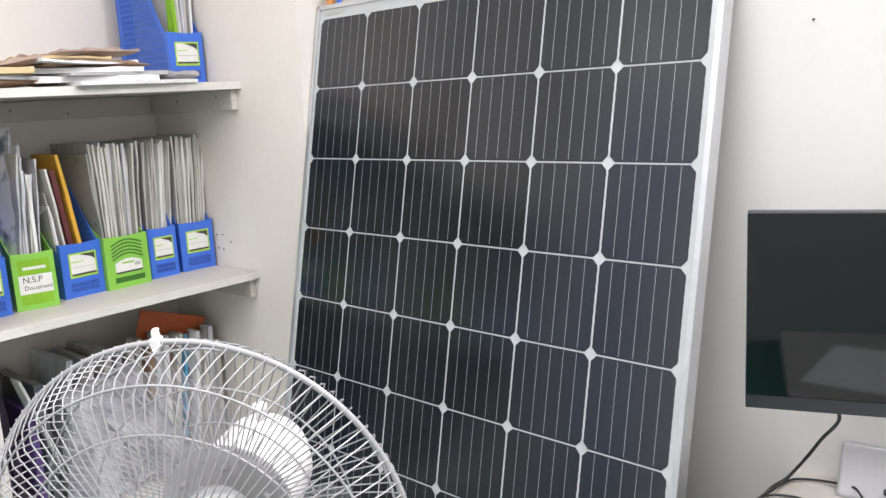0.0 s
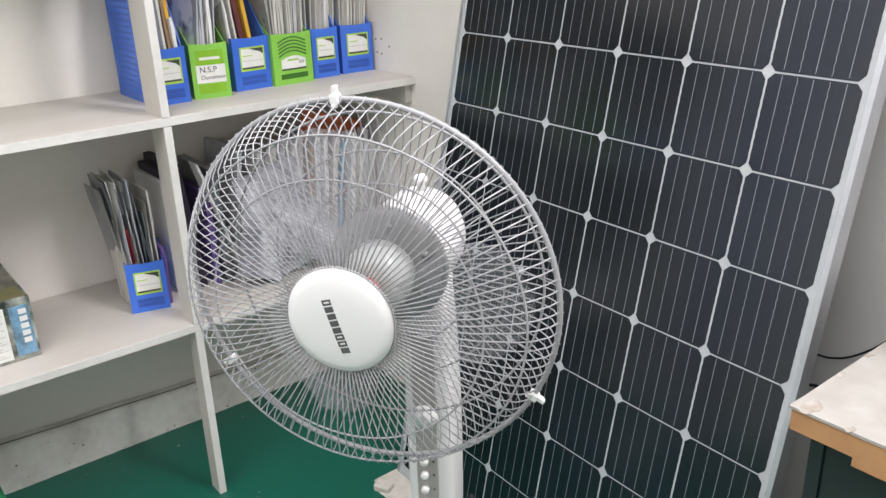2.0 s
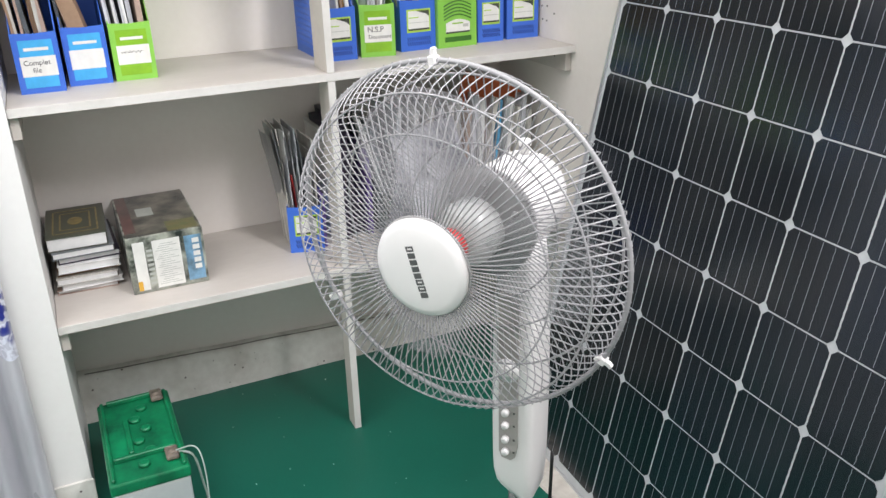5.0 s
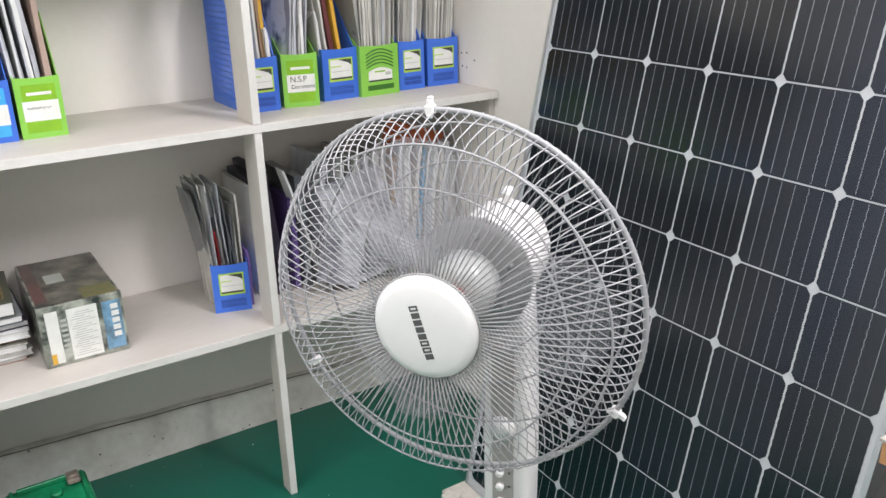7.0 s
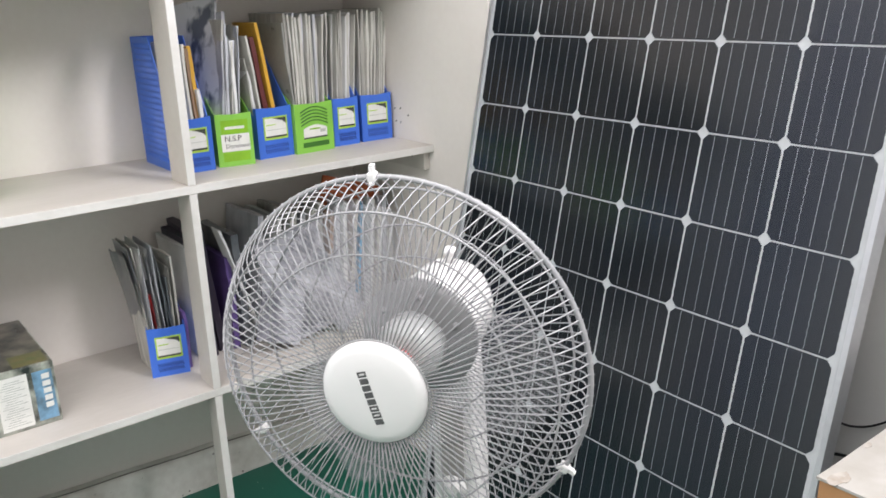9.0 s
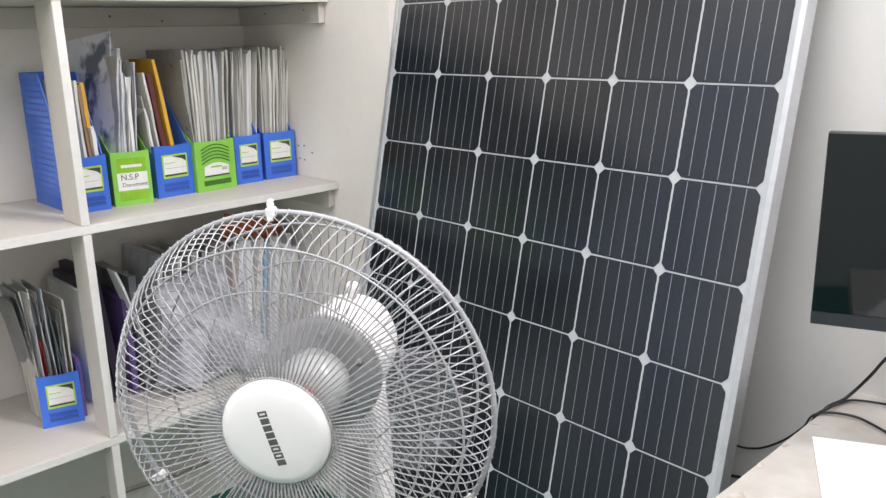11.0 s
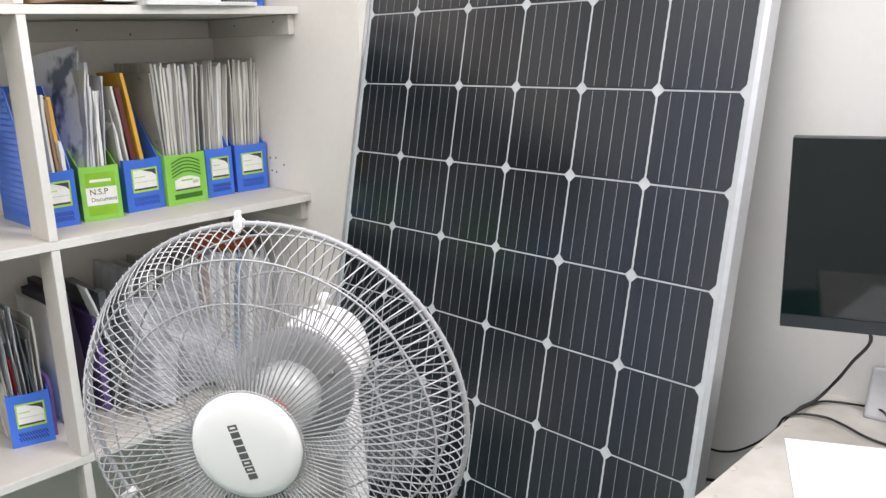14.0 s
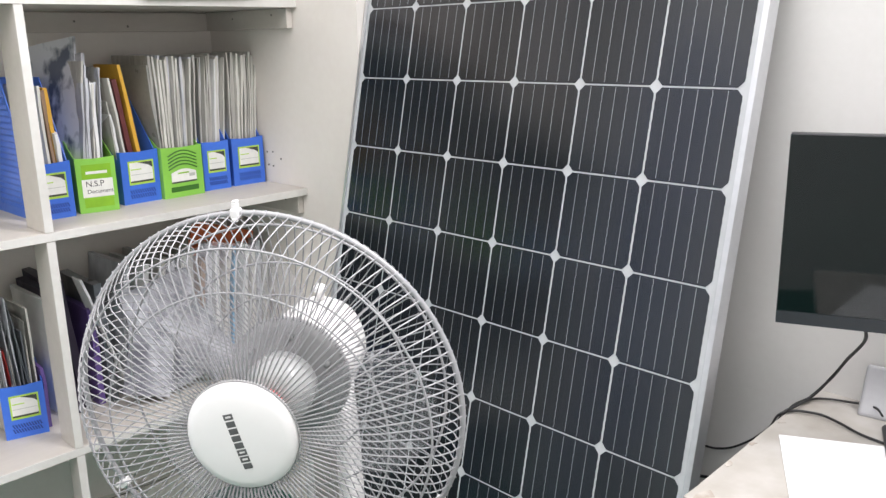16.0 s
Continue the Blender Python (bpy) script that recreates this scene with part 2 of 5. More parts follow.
def curtain_cloth():
    """White cloth with blue blossoms above, plain satin grey below."""
    m = surface("curtain_cloth", (0.52, 0.52, 0.56), (0.44, 0.44, 0.48), 6, 0.30, fine=300)
    nt = m.node_tree
    p = nt.nodes["Principled BSDF"]
    p.inputs["Sheen Weight"].default_value = 0.3
    base = p.inputs["Base Color"].links[0].from_socket
    co = nt.nodes.new("ShaderNodeTexCoord")
    sep = nt.nodes.new("ShaderNodeSeparateXYZ")
    nt.links.new(co.outputs["UV"], sep.inputs[0])
    vor = nt.nodes.new("ShaderNodeTexVoronoi")
    vor.inputs["Scale"].default_value = 7.0
    warp = nt.nodes.new("ShaderNodeTexNoise")
    warp.inputs["Scale"].default_value = 30
    mix = nt.nodes.new("ShaderNodeVectorMath")
    mix.operation = "MULTIPLY_ADD"
    mix.inputs[1].default_value = (0.055, 0.055, 0.0)
    nt.links.new(co.outputs["UV"], warp.inputs["Vector"])
    nt.links.new(warp.outputs["Color"], mix.inputs[0])
    nt.links.new(co.outputs["UV"], mix.inputs[2])
    nt.links.new(mix.outputs[0], vor.inputs["Vector"])
    petals = nt.nodes.new("ShaderNodeValToRGB")
    petals.color_ramp.interpolation = "EASE"
    e = petals.color_ramp.elements
    e[0].position, e[0].color = 0.0, (0.5, 0.5, 0.5, 1)
    e[1].position, e[1].color = 0.64, (0, 0, 0, 1)
    for pos, v in ((0.06, 1.0), (0.26, 1.0), (0.29, 0.0), (0.33, 0.0), (0.36, 1.0), (0.44, 0.9), (0.48, 0.0)):
        k = e.new(pos)
        k.color = (v, v, v, 1)
    leaf = nt.nodes.new("ShaderNodeTexNoise")
    leaf.inputs["Scale"].default_value, leaf.inputs["Detail"].default_value = 26, 2
    nt.links.new(co.outputs["UV"], leaf.inputs["Vector"])
    cut = nt.nodes.new("ShaderNodeMapRange")
    cut.inputs["From Min"].default_value, cut.inputs["From Max"].default_value = 0.44, 0.47
    nt.links.new(leaf.outputs["Fac"], cut.inputs["Value"])
    petal = nt.nodes.new("ShaderNodeMath")
    petal.operation = "MULTIPLY"
    nt.links.new(vor.outputs["Distance"], petals.inputs["Fac"])
    nt.links.new(petals.outputs["Color"], petal.inputs[0])
    nt.links.new(cut.outputs["Result"], petal.inputs[1])
    above = nt.nodes.new("ShaderNodeMath")
    above.operation = "GREATER_THAN"
    above.inputs[1].default_value = 0.46
    nt.links.new(sep.outputs["Y"], above.inputs[0])
    fac = nt.nodes.new("ShaderNodeMath")
    fac.operation = "MULTIPLY"
    nt.links.new(petal.outputs[0], fac.inputs[0])
    nt.links.new(above.outputs[0], fac.inputs[1])
    white = nt.nodes.new("ShaderNodeMix")
    white.data_type = "RGBA"
    nt.links.new(above.outputs[0], white.inputs["Factor"])
    nt.links.new(base, white.inputs[6])
    lace = nt.nodes.new("ShaderNodeTexNoise")
    lace.inputs["Scale"].default_value, lace.inputs["Detail"].default_value, lace.inputs["Distortion"].default_value = 34, 3, 2.0
    nt.links.new(co.outputs["UV"], lace.inputs["Vector"])
    scroll = nt.nodes.new("ShaderNodeValToRGB")
    scroll.color_ramp.elements[0].position, scroll.color_ramp.elements[0].color = 0.46, (0.52, 0.53, 0.62, 1)
    scroll.color_ramp.elements[1].position, scroll.color_ramp.elements[1].color = 0.52, (0.72, 0.74, 0.84, 1)
    nt.links.new(lace.outputs["Fac"], scroll.inputs["Fac"])
    nt.links.new(scroll.outputs["Color"], white.inputs[7])
    blue = nt.nodes.new("ShaderNodeMix")
    blue.data_type = "RGBA"
    nt.links.new(fac.outputs[0], blue.inputs["Factor"])
    nt.links.new(white.outputs[2], blue.inputs[6])
    blue.inputs[7].default_value = (0.018, 0.026, 0.24, 1)
    nt.links.new(blue.outputs[2], p.inputs["Base Color"])
    return m


CURTAIN = curtain_cloth()


# ---------------- mesh helpers ----------------
def mesh_of(bm, name, material, smooth=False):
    bmesh.ops.recalc_face_normals(bm, faces=bm.faces)
    me = bpy.data.meshes.new(name)
    bm.to_mesh(me)
    bm.free()
    for m in material if isinstance(material, (list, tuple)) else [material]:
        me.materials.append(m)
    if smooth:
        for p in me.polygons:
            p.use_smooth = True
    return me


def part(name, bm, material, parent, label="", smooth=False, m=None):
    """Links a bmesh as one mesh object under a thing or a part."""
    ob = new(name, bm if isinstance(bm, bpy.types.Mesh) else mesh_of(bm, name, material, smooth))
    ob.parent = parent
    if m is not None:
        ob.matrix_local = m
    return tagged(ob, label)


def thing(name, m, label, category, group="", kind=""):
    ob = new(name)
    ob.empty_display_size = 0.05
    ob.matrix_world = m
    return tagged(ob, label, category, group, kind)


def solid(name, bm, material, label, category, m=None, group="", kind="", smooth=False):
    ob = new(name, mesh_of(bm, name, material, smooth))
    if m is not None:
        ob.matrix_world = m
    return tagged(ob, label, category, group, kind)


def box(x0, x1, y0, y1, z0, z1, bevel=0.0, seg=1, bm=None):
    bm = bm or bmesh.new()
    vs = bmesh.ops.create_cube(bm, size=1.0)["verts"]
    for v in vs:
        v.co = Vector(((x0 + x1) / 2 + v.co.x * (x1 - x0), (y0 + y1) / 2 + v.co.y * (y1 - y0), (z0 + z1) / 2 + v.co.z * (z1 - z0)))
    if bevel:
        edges = {e for v in vs for e in v.link_edges}
        bmesh.ops.bevel(bm, geom=list(edges), offset=bevel, segments=seg, affect="EDGES", profile=0.5)
    return bm


def cyl(r0, r1, z0, z1, n=20, bm=None, m=None):
    bm = bm or bmesh.new()
    vs = bmesh.ops.create_cone(bm, cap_ends=True, segments=n, radius1=r0, radius2=r1, depth=z1 - z0)["verts"]
    bmesh.ops.translate(bm, verts=vs, vec=(0, 0, (z0 + z1) / 2))
    if m is not None:
        bmesh.ops.transform(bm, matrix=m, verts=vs)
    return bm


def lathe(profile, n=32, bm=None, squash=(1, 1)):
    """Turns a profile of (radius, height) about z."""
    bm = bm or bmesh.new()
    rings = []
    for r, z in profile:
        rings.append([bm.verts.new((r * squash[0] * math.cos(2 * math.pi * k / n), r * squash[1] * math.sin(2 * math.pi * k / n), z)) for k in range(n)])
    for a, b in zip(rings, rings[1:]):
        for k in range(n):
            bm.faces.new((a[k], a[(k + 1) % n], b[(k + 1) % n], b[k]))
    for ring in (rings[0], rings[-1]):
        bm.faces.new(ring)
    return bm


def tube(points, r, n=6, bm=None, closed=False):
    """A round wire through the points."""
    bm = bm or bmesh.new()
    pts = [Vector(p) for p in points]
    count, rings = len(pts), []
    for i, p in enumerate(pts):
        a = pts[(i - 1) % count] if closed or i else p
        b = pts[(i + 1) % count] if closed or i < count - 1 else p
        d = (b - a).normalized()
        side = d.cross(Vector((0, 0, 1)) if abs(d.z) < 0.95 else Vector((1, 0, 0))).normalized()
        up = side.cross(d)
        rings.append([bm.verts.new(p + r * (math.cos(2 * math.pi * k / n) * side + math.sin(2 * math.pi * k / n) * up)) for k in range(n)])
    for i in range(count if closed else count - 1):
        a, b = rings[i], rings[(i + 1) % count]
        for k in range(n):
            bm.faces.new((a[k], a[(k + 1) % n], b[(k + 1) % n], b[k]))
    if not closed:
        bm.faces.new(rings[0][::-1])
        bm.faces.new(rings[-1])
    return bm


def spline(points, steps=8):
    """Points of a smooth line through the given ones."""
    p = [Vector(q) for q in points]
    p = [2 * p[0] - p[1], *p, 2 * p[-1] - p[-2]]
    out = []
    for i in range(1, len(p) - 2):
        for k in range(steps):
            t = k / steps
            out.append(0.5 * (2 * p[i] + (p[i + 1] - p[i - 1]) * t + (2 * p[i - 1] - 5 * p[i] + 4 * p[i + 1] - p[i + 2]) * t * t + (3 * p[i] - p[i - 1] - 3 * p[i + 1] + p[i + 2]) * t**3))
    return out + [p[-2]]


def extrude_poly(poly, y0, y1, bm=None):
    """A plate with the outline poly in x and z, from y0 to y1."""
    bm = bm or bmesh.new()
    a = [bm.verts.new((x, y0, z)) for x, z in poly]
    b = [bm.verts.new((x, y1, z)) for x, z in poly]
    bm.faces.new(a)
    bm.faces.new(b[::-1])
    for k in range(len(poly)):
        bm.faces.new((a[k], b[k], b[(k + 1) % len(poly)], a[(k + 1) % len(poly)]))
    return bm


def words(text, size, material, parent, m, name="lettering"):
    """Lettering in the built-in font, as a mesh."""
    cu = bpy.data.curves.new(name, "FONT")
    cu.body, cu.size, cu.extrude = text, size, 0.0002
    tmp = bpy.data.objects.new(name, cu)
    scene.collection.objects.link(tmp)
    me = bpy.data.meshes.new_from_object(tmp.evaluated_get(bpy.context.evaluated_depsgraph_get()))
    bpy.data.objects.remove(tmp)
    me.materials.clear()
    me.materials.append(material)
    return part(name, me, material, parent, m=m)


# ---------------- the room ----------------
SX, BX = -0.718, -1.13           # shelf front, recess back
SIDE, LEFT = 0.295, -1.055        # recess sides
TOP = 2.70


def wall(name, x0, x1, y0, y1, z0, z1, material, label):
    return solid(name, box(x0, x1, y0, y1, z0, z1), material, label, "wall", kind="structure")


solid("floor", box(-1.4, 3.4, -3.3, 0.6, -0.12, 0.0), GREEN_FLOOR, "smooth dark green floor with a dull sheen", "floor", kind="structure")
wall("wall_back", BX - 0.15, BX, LEFT - 0.4, SIDE + 0.25, 0, TOP, WALL, "off-white painted wall behind the shelves")
wall("wall_side", BX, -0.487, SIDE, SIDE + 0.25, 0, TOP, WALL, "off-white painted pier beside the shelves")
solid("wall_right", box(-0.60, 3.2, 0.0, 0.16, 0, TOP), WALL_DIMMED, "white painted wall behind the leaning panel", "wall", pose(0, 0.3765, 0, 0, 0, -2.51), kind="structure")
wall("wall_left", BX, SX + 0.012, -1.172, LEFT, 0, TOP, WALL_WHITE, "white painted pier left of the shelves")
wall("wall_curtained", -0.90, -0.78, -3.2, -1.172, 0, TOP, WALL_WHITE, "white wall behind the curtain")
wall("wall_front", 3.2, 3.35, -3.3, 0.5, 0, TOP, WALL_WHITE, "plain white wall of the room")
wall("wall_near", -0.9, 3.2, -3.3, -3.15, 0, TOP, WALL_WHITE, "plain white wall of the room")
solid("ceiling", box(-1.4, 3.4, -3.4, 0.7, TOP, TOP + 0.1), CEILING, "plain white ceiling", "ceiling", kind="structure")


def seam_height(y):
    """Height of the cracked plaster edge, sinking a little towards the corner."""
    return 0.118 - 0.042 * (y + 0.30) + 0.003 * noise.noise((y * 7, 3, 1))


def rough_ledge():
    """The uneven plaster skirting under the shelves, with a cracked top edge."""
    bm = bmesh.new()
    n = 90
    rows = []
    for i in range(n + 1):
        y = LEFT + (SIDE - LEFT) * i / n
        w = 0.004 * noise.noise((y * 9, 1, 0)) + 0.002 * noise.noise((y * 40, 5, 0))
        h = seam_height(y)
        rows.append([bm.verts.new(v) for v in ((-1.088 + w, y, 0), (-1.090 + w, y, 0.06), (-1.092 + w, y, h - 0.012 + w), (-1.099 + w, y, h - 0.002 + w), (BX + 0.001, y, h + w))])
    for a, b in zip(rows, rows[1:]):
        for k in range(4):
            bm.faces.new((a[k], b[k], b[k + 1], a[k + 1]))
    return bm


solid("baseboard_pier", box(SX + 0.0122, SX + 0.018, -1.172, LEFT + 0.004, 0, 0.085, 0.002), PLASTER, "bare grey plaster patch at the foot of the pier", "skirting", kind="structure")
solid("baseboard", rough_ledge(), PLASTER, "rough stained plaster skirting under the shelves", "skirting", kind="structure", smooth=True)
bm = bmesh.new()
pts = []
for i in range(46):
    y = LEFT + 0.02 + (SIDE - LEFT - 0.04) * i / 45
    pts.append((-1.101, y, seam_height(y) + 0.001))
tube(pts, 0.0018, 5, bm)
solid("trim", bm, SEAM, "dark cracked seam above the plaster skirting", "seam", kind="structure")


def strip(n=24):
    """The bare concrete strip at the foot of the panel, with a ragged edge."""
    bm = bmesh.new()
    a, b = [], []
    for i in range(n + 1):
        x = -0.50 + 1.15 * i / n
        y = -0.040 + 0.070 * x + 0.005 * noise.noise((x * 20, 0, 2)) + (0.0 if i else 0.02)
        a.append((bm.verts.new((x, y, 0.001)), bm.verts.new((x, y + 0.003, 0.005))))
        b.append(bm.verts.new((x, 0.30, 0.005)))
    for i in range(n):
        bm.faces.new((a[i][0], a[i + 1][0], a[i + 1][1], a[i][1]))
        bm.faces.new((a[i][1], a[i + 1][1], b[i + 1], b[i]))
    return bm


solid("pavement", strip(), CONCRETE, "bare concrete strip along the wall", "strip", kind="structure")

# ---------------- built-in shelving ----------------
shelving = thing("built_in_shelving", pose(0, 0, 0), "grey-white painted board shelving built into the wall", "shelving")
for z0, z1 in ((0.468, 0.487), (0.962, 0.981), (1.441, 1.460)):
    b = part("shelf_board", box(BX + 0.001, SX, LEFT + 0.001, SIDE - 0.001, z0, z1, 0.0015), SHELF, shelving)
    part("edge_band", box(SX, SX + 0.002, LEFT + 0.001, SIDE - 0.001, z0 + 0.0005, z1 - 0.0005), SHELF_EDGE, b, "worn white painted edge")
for z0 in (0.418, 0.912, 1.391):
    z1 = z0 + 0.049
    part("cleat", box(BX + 0.001, SX - 0.018, SIDE - 0.019, SIDE - 0.001, z0, z1, 0.001), SHELF, shelving)
    part("cleat", box(BX + 0.001, SX - 0.018, LEFT + 0.001, LEFT + 0.019, z0, z1, 0.001), SHELF, shelving)
    part("cleat", box(BX + 0.001, BX + 0.019, LEFT + 0.02, SIDE - 0.02, z0, z1, 0.001), SHELF, shelving)
for z0, z1, d in ((0.0, 0.468, 0.048), (0.487, 0.962, 0.075), (0.981, 1.441, 0.095), (1.460, TOP, 0.095)):
    u = part("upright", box(SX - d, SX - 0.0005, -0.385, -0.367, z0, z1, 0.001), SHELF, shelving)
    part("edge_band", box(SX - 0.0004, SX + 0.0016, -0.3847, -0.3673, z0 + 0.001, z1 - 0.001), SHELF_EDGE, u, "worn white painted edge")
for x, z in ((-0.80, 1.425), (-0.98, 1.42), (-0.79, 0.945)):
    part("screw_head", cyl(0.003, 0.0024, 0, 0.0015, 10, None, pose(x, SIDE - 0.019, z, 90, 0, 0)), SEAM, shelving)
for y, z in ((-0.10, 1.418), (0.04, 1.405)):
    part("screw_head", cyl(0.003, 0.0024, 0, 0.0015, 10, None, pose(BX + 0.019, y, z, 0, 90, 0)), SEAM, shelving)
for x, z in ((-0.888, 1.064), (-0.862, 1.066), (-0.884, 1.029), (-0.863, 1.027), (-0.826, 1.049)):
    solid("wall_plug", cyl(0.0026, 0.0022, 0, 0.0018, 10), SEAM, "small dark drilled hole in the wall", "hole", pose(x, SIDE - 0.0002, z, 90, 0, 0), "holes in the side wall")

# ---------------- solar panel ----------------
P = 0.1588
PANEL = pose(0, 0, 0.03133, -11.989, -0.131, -2.51)
panel = thing("solar_panel", PANEL, "large sixty-cell solar panel with silver frame leaning on the wall", "solar panel")
W2, Z0, Z1 = 0.494, -0.031, 1.619
part("backsheet", box(-W2 + 0.009, W2 - 0.009, 0.0022, 0.006, Z0 + 0.009, Z1 - 0.009), BACKSHEET, panel, "white backsheet under glass")
LIP, DEEP = 0.0095, 0.030


def profile_bar(length):
    """A hollow-lipped aluminium profile along x."""
    bm = bmesh.new()
    poly = [(-0.001, 0.0), (-0.001, LIP), (0.0015, LIP), (0.0015, 0.003), (DEEP, 0.003), (DEEP, 0.0)]
    ends = []
    for x in (0, length):
        ends.append([bm.verts.new((x, y, z)) for y, z in poly])
    for k in range(len(poly)):
        bm.faces.new((ends[0][k], ends[1][k], ends[1][(k + 1) % 6], ends[0][(k + 1) % 6]))
    bm.faces.new(ends[0])
    bm.faces.new(ends[1][::-1])
    return bm


part("frame_rail", profile_bar(2 * W2), ALU, panel, m=pose(-W2, 0, Z0))
part("frame_rail", profile_bar(2 * W2), ALU, panel, m=pose(W2, 0, Z1, 0, 180, 0))
part("frame_rail", profile_bar(Z1 - Z0 - 0.0002), ALU, panel, m=pose(-W2 - 0.0002, 0, Z1 - 0.0001, 0, 90, 0))
part("frame_rail", profile_bar(Z1 - Z0 - 0.0002), ALU, panel, m=pose(W2 + 0.0002, 0, Z0 + 0.0001, 0, -90, 0))
part("rating_label", box(-0.462, -0.40, 0.0008, 0.0018, 1.596, 1.604), LABEL_GREY, panel, "small printed rating label")

HC, HX, CH = 0.0778, 0.0770, 0.0098
JAG = [(0.00035 if i % 2 else -0.00035, -HC + CH + 2 * (HC - CH) * i / 16) for i in range(17)]
octagon = [(-HX + CH, -HC), (HX - CH, -HC), *((HX + a, b) for a, b in JAG), (HX - CH, HC), (-HX + CH, HC), *((-HX + a, b) for a, b in JAG[::-1])]
cell_mesh = mesh_of(extrude_poly(octagon, 0.0008, 0.0020), "cell", CELL)
ribbon_mesh = mesh_of(box(-0.0005, 0.0005, 0.0003, 0.0007, -HC + 0.004, HC - 0.002), "busbar", RIBBON)
bm = bmesh.new()
line = []
for i in range(21):
    z = -HC + 0.002 + (2 * HC - 0.004) * i / 20
    x = 0.0007 * (1 if i % 2 else -1)
    line.append((bm.verts.new((x - 0.00048, 0.0004, z)), bm.verts.new((x + 0.00048, 0.0004, z)), bm.verts.new((x + 0.00048, 0.0007, z)), bm.verts.new((x - 0.00048, 0.0007, z))))
for p, q in zip(line, line[1:]):
    for k in range(4):
        bm.faces.new((p[k], p[(k + 1) % 4], q[(k + 1) % 4], q[k]))
wavy_mesh = mesh_of(bm, "busbar", RIBBON)
for r in range(10):
    for c in range(6):
        cell = part("cell", cell_mesh, CELL, panel, m=pose((c - 2.5) * P, 0, (r + 0.5) * P))
        for k in range(5):
            part("busbar", wavy_mesh if k % 2 else ribbon_mesh, RIBBON, cell, m=pose((k - 2) * 0.02647, 0, 0))

# ---------------- magazine files and what they hold ----------------
FRONT_H = 0.128


def side_plate(d, hf, hb, y0, y1, holes):
    """The side of a magazine file, sloping up to the back, with slanted slots where asked."""
    cut = d * 0.42
    top = lambda x: hf if x < 0.012 else min(hb, hf + (hb - hf) * (x - 0.012) / cut)
    if not holes:
        return extrude_poly([(0, 0), (0, hf), (-0.012, hf), (-0.012 - cut, hb), (-d, hb), (-d, 0)], y0, y1)
    bm = bmesh.new()
    step, h = 0.0095, 0.014

    def quad(pts):
        a = [bm.verts.new((-x, y0, z)) for x, z in pts]
        b = [bm.verts.new((-x, y1, z)) for x, z in pts]
        bm.faces.new(a)
        bm.faces.new(b[::-1])
        for k in range(4):
            bm.faces.new((a[k], b[k], b[(k + 1) % 4], a[(k + 1) % 4]))

    n = int(d / step)
    for i in range(n):
        xa, xb = i * step, (i + 1) * step
        t = min(top(xa), top(xb))
        quad([(xa, 0), (xb, 0), (xb, 0.016), (xa, 0.016)])
        z = 0.016
        if i in (0, n - 1):
            quad([(xa, z), (xb, z), (xb, top(xb)), (xa, top(xa))])
            continue
        while z + h < t - 0.008:
            quad([(xa, z), (xa + 0.004, z), (xa + 0.0105, z + h), (xa + 0.0065, z + h)])
            quad([(xa + 0.004, z), (xb, z), (xb, z + 0.004), (xa + 0.004, z + 0.004)])
            z += h
        quad([(xa, z), (xb, z), (xb, top(xb)), (xa, top(xa))])
    return bm


